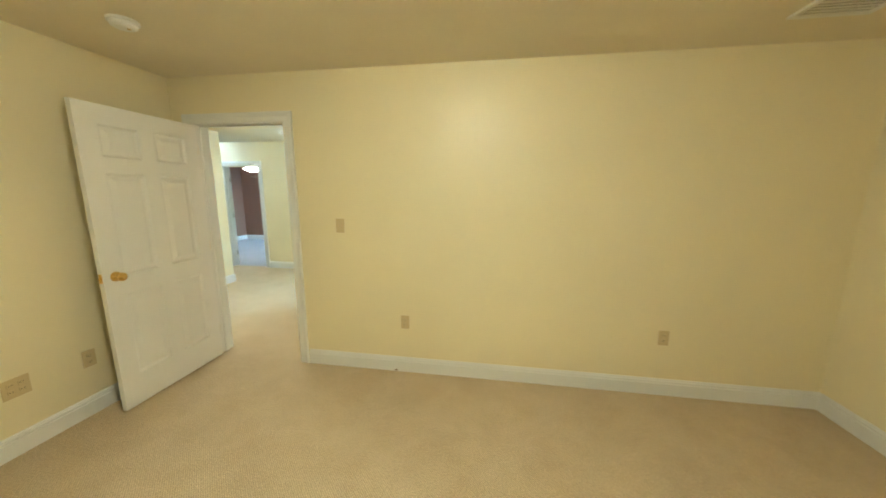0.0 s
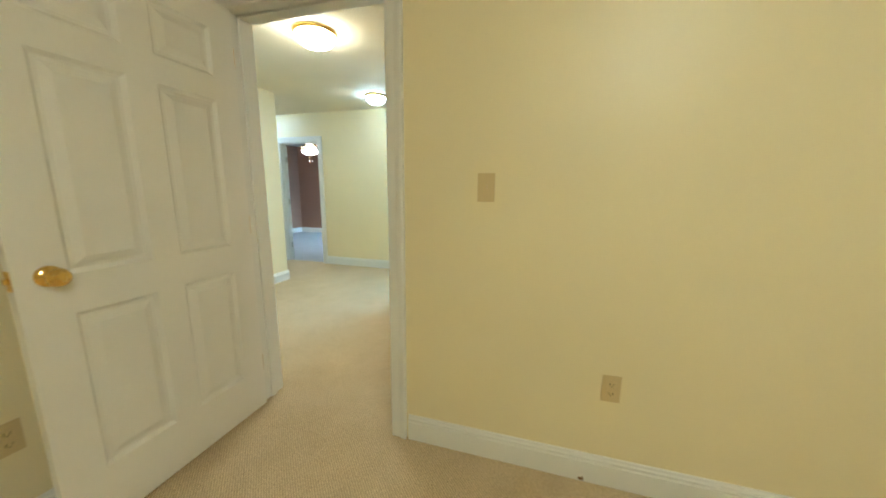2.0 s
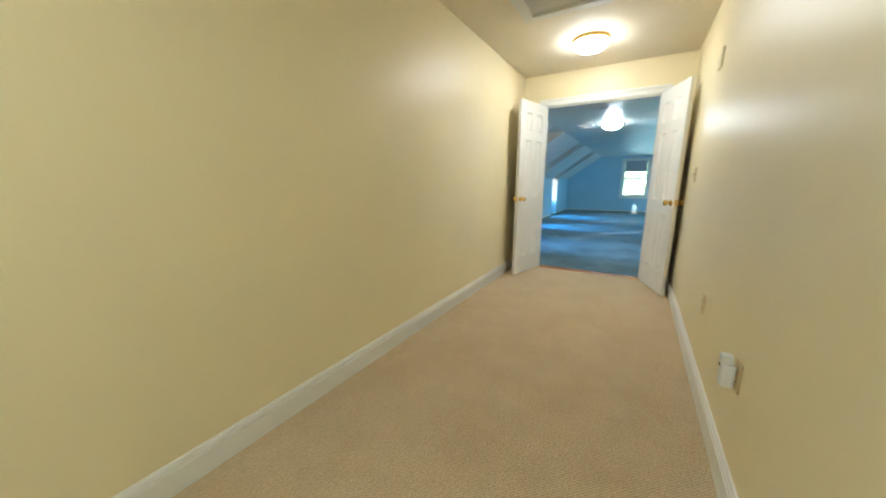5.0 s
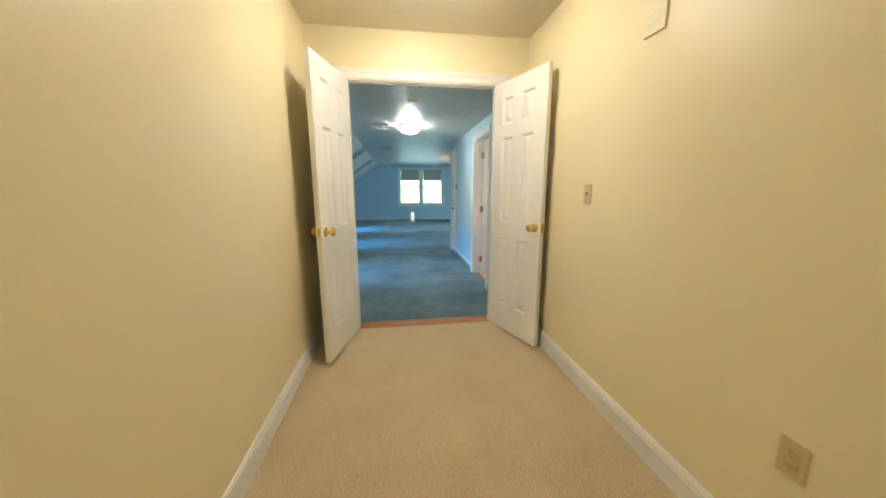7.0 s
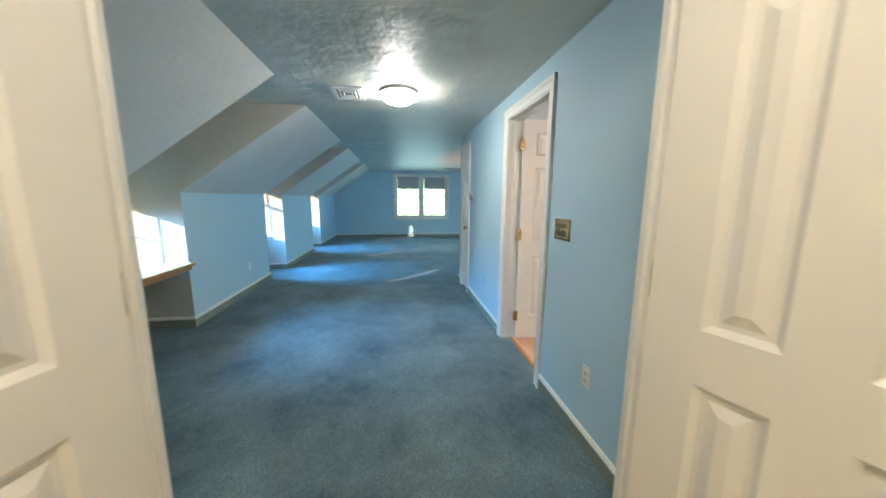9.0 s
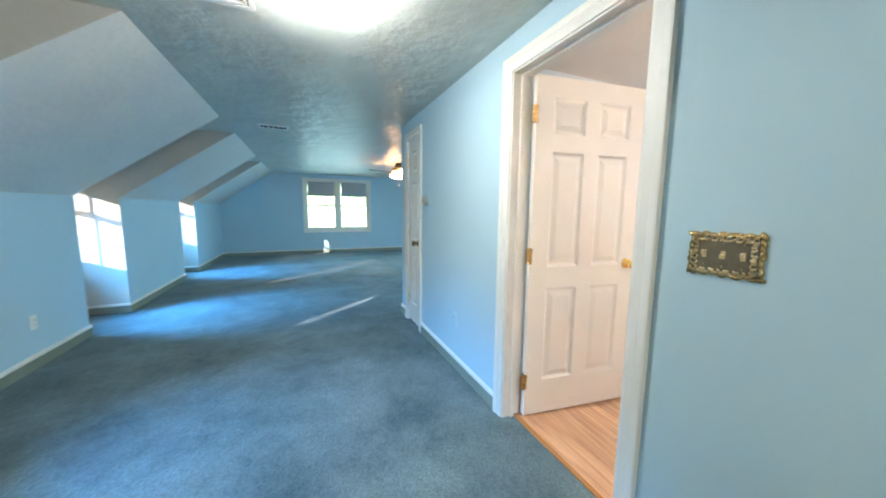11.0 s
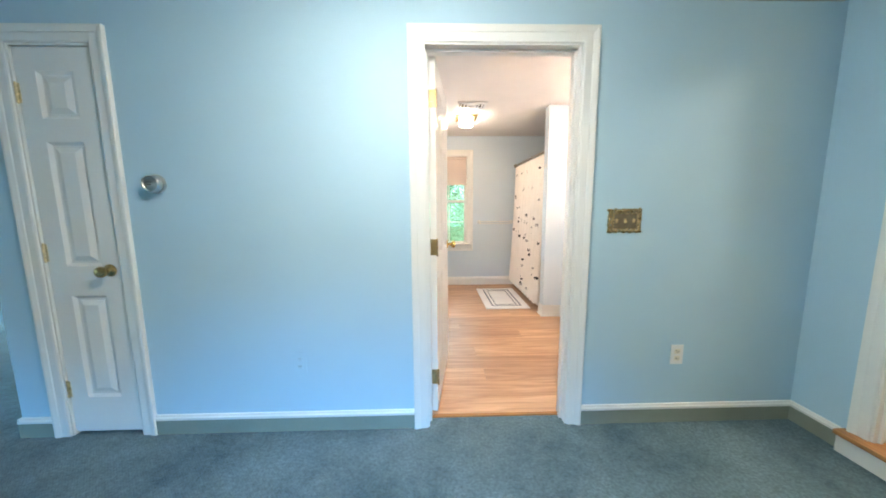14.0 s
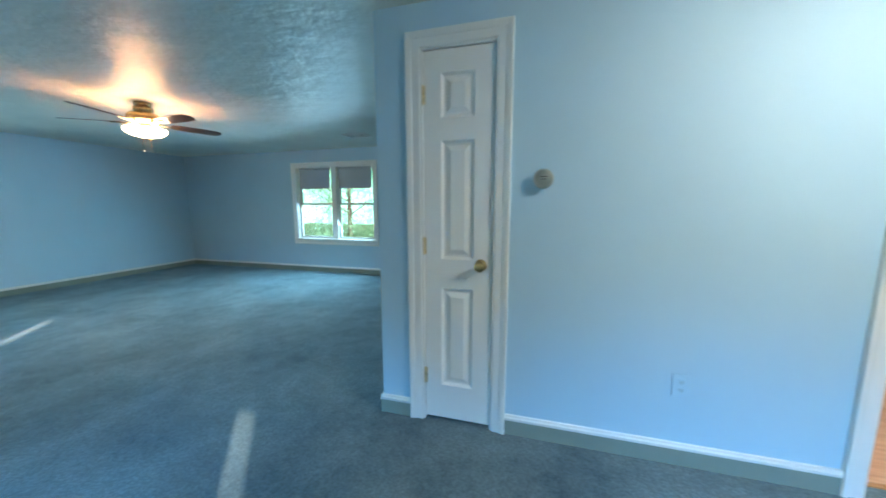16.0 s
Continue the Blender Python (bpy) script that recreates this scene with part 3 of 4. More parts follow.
def sash_window(name, label, m, w, h, depth, units, shade_mat, shade_h, cols=3, rows=2, mullion=0.10, r=0.038, gap=0.045):
    """Double-hung sashes in a lined opening: local x along the wall, y out through it from 0 to depth, z up from the sill."""
    s = thing(name, label, "window", m, kind="structure")
    t = 0.022
    part("window_frame", boxes((0, t, 0.001, depth, 0, h), (w - t, w, 0.001, depth, 0, h), (t, w - t, 0.001, depth, h - t, h), (t, w - t, 0.001, depth, 0, t)), TRIM, s)
    part("window_sill", boxes((-0.07, w + 0.07, -0.035, depth * 0.5, t, t + 0.018), bevel=0.004), TRIM, s)
    uw = (w - 2 * t - (units - 1) * mullion) / units
    for u in range(units):
        x0 = t + u * (uw + mullion)
        x1 = x0 + uw
        if u:
            part("mullion", boxes((x0 - mullion, x0, 0.02, depth * 0.8, t + 0.018, h - t)), TRIM, s)
        mid = h * 0.5
        for z0, z1, y in ((t + 0.018, mid + 0.02, depth * 0.45), (mid - 0.02, h - t, depth * 0.45 + 0.032)):
            sash = part("sash", boxes((x0, x1, y, y + 0.03, z0, z0 + r), (x0, x1, y, y + 0.03, z1 - r, z1), (x0, x0 + r, y, y + 0.03, z0 + r, z1 - r), (x1 - r, x1, y, y + 0.03, z0 + r, z1 - r)), TRIM, s)
            bars = [(x0 + r + (uw - 2 * r) * i / cols - 0.007, x0 + r + (uw - 2 * r) * i / cols + 0.007, y + 0.008, y + 0.022, z0 + r, z1 - r) for i in range(1, cols)]
            bars += [(x0 + r, x1 - r, y + 0.009, y + 0.021, z0 + r + (z1 - z0 - 2 * r) * i / rows - 0.007, z0 + r + (z1 - z0 - 2 * r) * i / rows + 0.007) for i in range(1, rows)]
            if bars:
                part("muntin", boxes(*bars), TRIM, sash)
            p = part("pane", boxes((x0 + r, x1 - r, y + 0.014, y + 0.017, z0 + r, z1 - r)), PANE, sash)
            p.visible_shadow = False
        if shade_h:
            yb = depth * 0.3
            sh = part("shade", boxes((x0 + gap, x1 - gap, yb, yb + 0.002, h - t - shade_h, h - t - 0.02)), shade_mat, s, "roller shade pulled part way down")
            part("hem_bar", boxes((x0 + gap, x1 - gap, yb - 0.004, yb + 0.006, h - t - shade_h - 0.012, h - t - shade_h + 0.012), bevel=0.003), shade_mat, sh)
            part("roller", lathe(((0, 0), (0.02, 0), (0.02, uw - 2 * gap), (0, uw - 2 * gap)), pose(x0 + gap, yb + 0.002, h - t - 0.022, 0, 90), 14), shade_mat, sh)
    return s

# ---- structure: floors and ceilings ----
structure("floor_1", boxes((-6.3, 3.94, -4.0, 3.27, -0.1, 0)), BEIGE_CARPET, "beige loop-pile carpet through bedroom, hall and corridor", "carpet floor")
structure("floor_2", boxes((3.97, 14.6, -0.012, 4.05, ZB - 0.1, ZB), (8.2, 14.6, -3.6, -0.012, ZB - 0.1, ZB)), BLUE_CARPET, "worn blue-grey cut-pile carpet of the attic room", "carpet floor")
structure("floor_3", boxes((-6.3, -0.8, 3.27, 6.7, -0.1, 0.0)), PALE_CARPET, "pale grey carpet in the brown bedroom", "carpet floor")
bath_floor = structure("floor_4", boxes((4.0, 6.6, -3.4, 0.044, ZB - 0.1, ZB - 0.007)), SLOT, "pale oak laminate plank floor of the bathroom", "plank floor")
structure("ceiling_1", boxes((-6.3, 4.1, -4.0, 3.3, ZC, ZC + 0.1)), CREAM_CEIL, "cream painted ceiling of bedroom, hall and corridor", "ceiling")
structure("ceiling_2", boxes((4.02, 14.6, 0.0, 4.05, ZCB, ZCB + 0.1), (8.25, 14.6, -3.6, 0.0, ZCB, ZCB + 0.1)), WHITE_CEIL, "glossy white ceiling with a trowelled texture", "ceiling")
structure("ceiling_3", boxes((-6.3, -0.8, 3.3, 6.7, ZC, ZC + 0.1)), GREYCEIL, "grey-white ceiling of the brown bedroom", "ceiling")
structure("ceiling_4", boxes((4.0, 6.6, -3.4, 0.0, ZCBATH, ZCBATH + 0.1)), BATHCEIL, "warm white ceiling of the bathroom", "ceiling")

# ---- structure: walls ----
BD0, BD1, BDH = -0.885, -0.024, 2.062           # bedroom doorway
wall("wall_south_of_hall", "x", 0.0, 0.15, -2.78, 3.94, 0, ZC, [(BD0, BD1, 0, BDH)], (CREAM, CREAM), "cream painted wall with the bedroom doorway")
wall("wall_bedroom_west", "y", -1.17, -1.05, -4.0, 0.0, 0, ZC, [], CREAM, "cream painted bedroom wall")
wall("wall_bedroom_east", "y", 3.93, 4.05, -4.0, 0.0, ZB, ZC, [], (CREAM, BATHWALL), "cream painted bedroom wall, pale blue on the bathroom side", sides("x"))
wall("wall_bedroom_south", "x", -4.0, -3.88, -1.17, 3.93, 0, ZC, [], CREAM, "cream painted bedroom wall")
wall("wall_hall_west", "y", -2.78, -2.66, 0.15, 2.203, 0, ZC, [], CREAM, "cream painted hall wall with an outer corner")
wall("wall_passage_south", "x", 2.083, 2.203, -4.9, -2.78, 0, ZC, [], CREAM, "cream painted passage wall")
wall("wall_passage_west", "y", -4.9, -4.78, 2.203, 3.214, 0, ZC, [], CREAM, "cream painted passage wall")
FD0, FD1, FDH = -3.575, -2.815, 1.985           # brown bedroom doorway
wall("wall_hall_north", "x", 3.214, 3.334, -6.2, 1.6, 0, ZC, [(FD0, FD1, 0, FDH), (-0.62, 0.42, 0.9, 2.0)], (CREAM, BROWN), "cream painted hall wall with a doorway", sides("y"))
wall("wall_corridor_north", "x", 1.898, 2.02, -0.689, 3.94, 0, ZC, [], CREAM, "cream painted corridor wall with an outer corner")
wall("wall_stair_east", "y", 1.5, 1.6, 2.02, 3.214, 0, ZC, [], CREAM, "cream painted stair wall")
DD0, DD1, DDH = 0.402, 1.622, 2.052             # double doorway
wall("wall_corridor_end", "y", 3.94, 3.995, 0.067, 4.0, ZB, ZC, [(DD0, DD1, -0.02, DDH)], (CREAM, BLUE), "cream corridor end wall, blue on the attic side", sides("x"))
wall("wall_brown_west", "y", -6.2, -6.08, 3.334, 6.6, 0, ZC, [], BROWN, "dark brown painted bedroom wall")
wall("wall_brown_north", "x", 6.6, 6.72, -6.2, -0.8, 0, ZC, [], BROWN, "dark brown painted bedroom wall")
wall("wall_brown_east", "y", -0.92, -0.8, 3.334, 6.6, 0, ZC, [(4.5, 5.9, 0.7, 1.95)], BROWN, "dark brown painted bedroom wall with a window")
BA0, BA1, BAH = 5.305, 6.112, 1.928            # bathroom doorway
CL0, CL1, CLH = 7.672, 8.078, 1.915            # closet doorway
wall("wall_attic_south", "x", -0.05, 0.067, 3.94, 8.324, ZB, ZC, [(BA0, BA1, ZB, BAH), (CL0, CL1, ZB, CLH)], (BATHWALL, BLUE), "light blue painted wall with bathroom and closet doors", sides("y"))
wall("wall_attic_return", "y", 8.2, 8.324, -3.44, -0.05, ZB, ZCB, [], BLUE, "light blue painted wall round the closet")
wall("wall_attic_window_south", "x", -3.58, -3.44, 6.6, 14.6, ZB, ZCB, [(10.17, 11.79, 0.47, 1.83)], BLUE, "light blue painted wall with a wide window")
wall("wall_attic_east", "y", 14.47, 14.6, -3.44, 4.0, ZB, ZCB, [(-0.64, 1.12, 0.55, 1.95)], BLUE, "light blue painted gable wall with a wide window")
wall("wall_bath_east", "y", 6.49, 6.60, -3.25, -0.05, ZB, ZCBATH, [], BATHWALL, "pale blue painted bathroom wall")
wall("wall_bath_south", "x", -3.37, -3.25, 4.05, 6.6, ZB, ZCBATH, [(5.53, 6.36, 0.50, 1.90)], BATHWALL, "pale blue painted bathroom wall with a window")
wall("wall_tub_end", "x", -1.86, -1.74, 4.05, 4.84, ZB, ZCBATH, [], BATHWALL, "pale painted partition at the end of the bathtub")
wall("wall_closet_back", "x", -0.75, -0.65, 6.6, 8.2, ZB, ZCB, [], BLUE, "closet back wall")
structure("lintel", boxes((3.96, 3.995, 0.067, 4.0, ZCB + 0.1, ZC + 0.1), (3.94, 8.3, -0.05, 0.067, ZC, ZC + 0.02)), CREAM, "cream wall above the attic ceiling", "wall")

# knee walls, sloped ceiling and dormer cheeks, one solid block between dormers
edges = [3.995] + [e for d in DORMERS for e in d] + [14.47]
for i in range(0, len(edges), 2):
    bm = bmesh.new()
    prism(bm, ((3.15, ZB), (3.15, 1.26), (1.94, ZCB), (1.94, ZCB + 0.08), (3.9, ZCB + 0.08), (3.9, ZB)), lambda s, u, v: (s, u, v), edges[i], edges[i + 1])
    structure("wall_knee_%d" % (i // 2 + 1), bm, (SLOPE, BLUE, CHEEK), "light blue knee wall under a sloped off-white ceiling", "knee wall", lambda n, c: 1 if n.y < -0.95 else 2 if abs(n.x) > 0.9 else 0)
for i, (x0, x1) in enumerate(DORMERS):
    wall("wall_dormer_%d" % (i + 1), "x", 3.8, 3.9, x0, x1, ZB, ZCB, [(x0 + 0.008, x1 - 0.05, 0.58, 1.86)], CHEEK, "off-white dormer wall with a small window")

# outside
structure("ground", boxes((-400, 400, -400, 400, -3.3, -3.2)), material("rough_lawn", (0.07, 0.10, 0.03), 0.95, vary=0.3, scale=0.3, bump=0.5, grain=9), "mown lawn and meadow round the house", "lawn")
# both backdrops glow: daylight on the woods is put into the emission
WOODS_E = woods_backdrop("glowing_far_woods", (0.10, 0.20, 0.08), (0.55, 0.75, 0.42), 0.56, 3.2)
WOODS_S = woods_backdrop("glowing_green_woods", (0.06, 0.30, 0.22), (0.45, 0.84, 0.64), 0.74, 2.6)
tagged(structure("backdrop", boxes((75, 75.2, -60, 60, -3.2, 34)), WOODS_E, "glowing backdrop of woods in the distance", "woods"))
tagged(structure("backdrop", boxes((-40, 74, -66, -65.8, -3.2, 34)), WOODS_S, "glowing backdrop of green woods in the distance", "woods"))

# ---- trim ----
casing(pose(BD0 + 0.012, 0, 0), BD1 - BD0 - 0.024, BDH - 0.012, "white moulded casing round the bedroom doorway")
casing(pose(BD1, 0.15, 0, 0, 0, 180), BD1 - BD0, BDH, "white moulded casing round the bedroom doorway")
jamb(pose(BD0, 0, 0), BD1 - BD0, BDH, 0.15, "white doorway lining with a door stop")
casing(pose(FD0, 3.214, 0), FD1 - FD0, FDH, "white moulded casing round a bedroom doorway")
jamb(pose(FD0, 3.214, 0), FD1 - FD0, FDH, 0.12, "white doorway lining with a door stop")
casing(pose(3.94, DD1, 0, 0, 0, -90), DD1 - DD0, DDH, "white moulded casing round the double doorway")
casing(pose(3.995, DD0, 0.006, 0, 0, 90), DD1 - DD0, DDH - 0.006, "white moulded casing round the double doorway")
jamb(pose(3.94, DD1, 0, 0, 0, -90), DD1 - DD0, DDH, 0.055, "white double doorway lining")
casing(pose(BA1, 0.067, ZB, 0, 0, 180), BA1 - BA0, BAH - ZB, "white moulded casing round the bathroom doorway")
casing(pose(BA0, -0.05, ZB), BA1 - BA0, BAH - ZB, "white moulded casing round the bathroom doorway")
jamb(pose(BA1, 0.067, ZB, 0, 0, 180), BA1 - BA0, BAH - ZB, 0.117, "white bathroom doorway lining with a door stop")
casing(pose(CL1, 0.067, ZB, 0, 0, 180), CL1 - CL0, CLH - ZB, "white moulded casing round the closet door")
jamb(pose(CL1, 0.067, ZB, 0, 0, 180), CL1 - CL0, CLH - ZB, 0.117, "white closet doorway lining")

CW = 0.069
for p, q in (((BD1 + CW, 0), (3.93, 0)), ((-1.05, 0), (BD0 - CW, 0))):
    baseboard(q, p)
baseboard((-1.05, -0.014), (-1.05, -3.88))
baseboard((3.93, -3.88), (3.93, -0.014))
baseboard((-2.66, 0.15), (BD0 - CW, 0.15)), baseboard((BD1 + CW, 0.15), (3.94, 0.15))
baseboard((-2.66, 2.217), (-2.66, 0.164))
baseboard((FD0 - CW, 3.214), (-4.78, 3.214)), baseboard((1.5, 3.214), (FD1 + CW, 3.214))
baseboard((3.926, 1.898), (-0.703, 1.898))
bm = boxes((-0.703, -0.689, 1.884, 2.034, 0, 0.128))
structure("baseboard", bm, TRIM, "white moulded baseboard round the wall's end", "baseboard")
baseboard((3.94, 0.164), (3.94, DD0 - CW)), baseboard((3.94, DD1 + CW), (3.94, 1.884))
BR = "white baseboard along the brown wall"
baseboard((-0.92, 6.6), (-6.08, 6.6), label=BR), baseboard((-6.08, 6.586), (-6.08, 3.334), label=BR)
for p, q in (((4.009, 0.067), (BA0 - CW, 0.067)), ((BA1 + CW, 0.067), (CL0 - CW, 0.067)), ((CL1 + CW, 0.067), (8.324, 0.067)), ((8.324, 0.081), (8.324, -3.44)),
             ((8.338, -3.44), (14.456, -3.44)), ((14.47, -3.44), (14.47, 3.136)), ((3.995, 3.15), (3.995, DD1 + CW + 0.02)), ((3.995, DD0 - CW - 0.02), (3.995, 0.067))):
    if p == (8.324, 0.081):
        p, q = q, p
        baseboard(q, p, ZB, True)
    else:
        baseboard(p, q, ZB, True)
for i in range(0, len(edges), 2):
    baseboard((edges[i + 1] + (0.0 if i == 6 else 0.013), 3.15), (edges[i] - (0.0 if i == 0 else 0.013), 3.15), ZB, True)
    if i < 6:
        baseboard((edges[i + 1], 3.8), (edges[i + 1], 3.15), ZB, True)
    if i > 0:
        baseboard((edges[i], 3.15), (edges[i], 3.8), ZB, True)
for x0, x1 in DORMERS:
    baseboard((x1 - 0.013, 3.8), (x0 + 0.013, 3.8), ZB, True)
BB = "warm white moulded bathroom baseboard"
baseboard((4.79, -3.25), (6.49, -3.25), ZB, label=BB)
structure("baseboard", boxes((4.46, 4.854, -1.74, -1.726, ZB, ZB + 0.125), (4.84, 4.854, -1.86, -1.74, ZB, ZB + 0.125)), TRIM, BB, "baseboard")
structure("trim", boxes((4.46, 4.862, -1.726, -1.714, ZB, ZB + 0.02), (4.854, 4.864, -1.86, -1.726, ZB, ZB + 0.02)), TRIM, "white shoe moulding along the bathroom baseboard", "shoe moulding")
baseboard((6.49, -3.236), (6.49, -3.15), ZB, label=BB), baseboard((6.49, -1.72), (6.49, -0.05), ZB, label=BB)

# ---- doors ----
W6 = 0.812
door("door_1", "open white six-panel bedroom door with a brass knob", pose(BD0 + 0.034, -0.006, 0.012, 0, 0, -89.5), W6, 2.02, 0.035, 2, SIX, 0.74, 0.935, BRASS, (0.25, 1.02, 1.82), -1)
door("door_2", "open white six-panel door into the brown bedroom", pose(FD0 + 0.02, 3.34, 0.012, 0, 0, 177), 0.60, 1.93, 0.035, 2, ((0.2, .77), (.9, 1.53), (1.63, 1.82)), 0.54, 0.93, NICKEL, (0.25, 1.0, 1.7), 1)
LW = 0.592
TH = ((0.22, 0.80), (0.93, 1.60), (1.70, 1.90))
door_left = door("door_3", "open white six-panel double door leaf with brass knobs", pose(3.937, DD1 - 0.012, 0.014, 0, 0, 166), LW, 2.022, 0.035, 2, TH, LW - 0.055, 0.92, BRASS, (0.25, 1.02, 1.82), -1)
door_right = door("door_4", "open white six-panel double door leaf with brass knob", pose(3.937, DD0 + 0.012, 0.014, 0, 0, 199.5), LW, 2.022, 0.035, 2, TH, LW - 0.055, 0.92, BRASS, (0.25, 1.02, 1.82), 1)
door("door_5", "open white six-panel bathroom door with a brass knob", pose(BA1 - 0.048, -0.056, ZB + 0.014, 0, 0, -97), 0.765, 2.01, 0.035, 2, SIX, 0.70, 0.935, BRASS, (0.22, 1.0, 1.80), -1, hinge_metal=OLD_BRASS)
door("door_6", "closed narrow white three-panel closet door with a brass knob", pose(CL1 - 0.02, 0.042, ZB + 0.02, 0, 0, 180), CL1 - CL0 - 0.04, CLH - ZB - 0.042, 0.035, 1, ((0.20, 0.77), (0.93, 1.55), (1.66, 1.88)), CL1 - CL0 - 0.04 - 0.055, 0.905, OLD_BRASS, (0.25, 1.0, 1.78), -1, hinge_metal=GILT)
for nm, y0, kx, rz in (("door_7", -1.79, 0.54, -90), ("door_8", -3.07, 0.54, 90)):
    door(nm, "closed white six-panel bathroom closet door", pose(6.468, y0, ZB + 0.014, 0, 0, rz), 0.62, 1.98, 0.035, 2, ((0.22, 0.80), (0.93, 1.56), (1.66, 1.86)), kx, 0.96, BRASS, (0.25, 1.0, 1.75), 1 if rz > 0 else -1)
casing(pose(6.49, -1.77, ZB, 0, 0, -90), 1.32, 2.02, "white moulded casing round the bathroom closet")
tr = thing("threshold", "varnished oak step nosing in the double doorway", "threshold", kind="structure")
tread = part("tread", boxes((0.09 + CW, 0.09 + CW + DD1 - DD0 - 0.036, 0.065, 0.125, -0.019, 0.006), (0.054, 0.126 + 2 * CW + DD1 - DD0 - 0.036, 0, 0.068, -0.019, 0.0058), bevel=0.006), OAK, tr)
tread.matrix_basis = pose(4.06, DD0 + 0.018 - 0.09 - CW, 0, 0, 0, 90)
part("riser", boxes((3.996, 4.035, DD0 - CW - 0.018, DD1 + CW + 0.018, ZB, -0.0195), bevel=0.002), TRIM, tr, "white painted riser")
th = structure("trim", boxes((BA0 + 0.018, BA1 - 0.018, -0.034, -0.008, ZB - 0.003, ZB + 0.007), bevel=0.003), OAK, "oak threshold strip between carpet and planks", "threshold strip")
for d_ in (door_left, door_right):
    part("catch_plate", boxes((LW - 0.06, LW - 0.012, -0.011, 0.011, 2.0215, 2.0245), bevel=0.0008), OLD_BRASS, d_, "brass catch plate")
# strike plate on the bedroom jamb
sp = thing("strike_plate", "brass strike plate on the doorway lining", "strike plate", pose(BD1 - 0.018, 0.022, 0.955))
part("plate", boxes((-0.002, 0, -0.018, -0.006, -0.029, 0.029), (-0.002, 0, 0.010, 0.018, -0.029, 0.029), (-0.002, 0, -0.006, 0.010, 0.014, 0.029), (-0.002, 0, -0.006, 0.010, -0.029, -0.014)), BRASS, sp)
part("lip", boxes((-0.005, -0.001, -0.030, -0.018, -0.018, 0.018), bevel=0.001), BRASS, sp)
part("latch_hole", boxes((-0.0008, 0, -0.006, 0.010, -0.014, 0.014)), SLOT, sp, "dark latch hole")
bc = thing("ball_catch", "pair of brass ball catches in the door head", "door catch", pose(3.99, 1.0, DDH - 0.0185))
for s in (-0.04, 0.04):
    part("catch", lathe(((0, 0), (0.012, 0), (0.012, -0.008), (0.008, -0.018), (0, -0.024)), pose(0, s, 0), 12), BRASS, bc)

# ---- windows ----
sash_window("window_1", "wide white double-hung window pair with grey shades", pose(14.47, 1.12, 0.55, 0, 0, -90), 1.76, 1.40, 0.13, 2, SHADE, 0.40)
casing(pose(14.47, 1.12, 0.55, 0, 0, -90), 1.76, 1.40, "white window casing", 0)
sash_window("window_2", "wide white double-hung window pair with grey shades", pose(11.79, -3.44, 0.47, 0, 0, 180), 1.62, 1.36, 0.14, 2, SHADE, 0.37, cols=1, rows=1)
casing(pose(11.79, -3.44, 0.47, 0, 0, 180), 1.62, 1.36, "white window casing", 0)
sash_window("window_3", "white double-hung bathroom window with a beige shade", pose(6.36, -3.25, 0.50, 0, 0, 180), 0.83, 1.40, 0.12, 1, BEIGE_SHADE, 0.42, cols=3, rows=2, gap=0.006)
casing(pose(6.36, -3.25, 0.50, 0, 0, 180), 0.83, 1.40, "white window casing", 0)
for i, (x0, x1) in enumerate(DORMERS):
    # shades out of view; the first hangs lower to cut off its sun streak
    sash_window("window_%d" % (i + 4), "white double-hung dormer window with an unseen grey shade", pose(x0 + 0.008, 3.8, 0.58), x1 - x0 - 0.058, 1.28, 0.10, 1, SHADE, 0.40 if i else 0.63, cols=2, rows=2, r=0.018, gap=0.006)
sash_window("window_8", "white double-hung stair window", pose(-0.62, 3.214, 0.9), 1.04, 1.10, 0.12, 1, SHADE, 0)
sash_window("window_7", "white double-hung bedroom window", pose(-0.92, 5.9, 0.7, 0, 0, -90), 1.4, 1.25, 0.12, 2, SHADE, 0)

# ---- bedroom ----
switch(pose(0.39, 0, 1.232), "ivory toggle light switch on the cream wall")
outlet(pose(0.92, 0, 0.442), "ivory duplex outlet on the cream wall", IVORY)
outlet(pose(2.88, 0, 0.455), "ivory duplex outlet on the cream wall", IVORY)
outlet(pose(-1.05, -0.826, 0.39, 0, 0, 90), "ivory duplex outlet on the cream wall", IVORY)
o2 = thing("outlet", "ivory wide outlet plate on the cream wall", "outlet", pose(-1.05, -1.167, 0.396, 0, 0, 90))
part("plate", boxes((-0.058, 0.058, -0.005, 0, -0.057, 0.057), bevel=0.002), IVORY, o2)
for sx in (-0.023, 0.023):
    for z in (-0.02, 0.02):
        part("receptacle", boxes((sx - 0.014, sx + 0.014, -0.008, -0.004, z - 0.013, z + 0.013), bevel=0.003), IVORY, o2)
        part("slot", boxes((sx - 0.007, sx - 0.005, -0.0086, -0.0076, z - 0.003, z + 0.006), (sx + 0.005, sx + 0.007, -0.0086, -0.0076, z - 0.003, z + 0.006)), SLOT, o2, "dark slots")
sd = thing("smoke_detector", "round cream smoke detector on the bedroom ceiling", "smoke detector", pose(-0.39, -0.81, ZC))
part("base", lathe(((0, 0), (0.07, 0), (0.07, -0.012), (0.064, -0.014), (0, -0.014)), None, 28), WHITE_PL, sd)
part("cover", lathe(((0, -0.014), (0.06, -0.014), (0.058, -0.03), (0.045, -0.038), (0, -0.04)), None, 28), WHITE_PL, sd)
part("button", lathe(((0, -0.039), (0.01, -0.0395), (0.009, -0.043), (0, -0.044)), pose(0.02, 0.01, 0), 12), IVORY, sd)
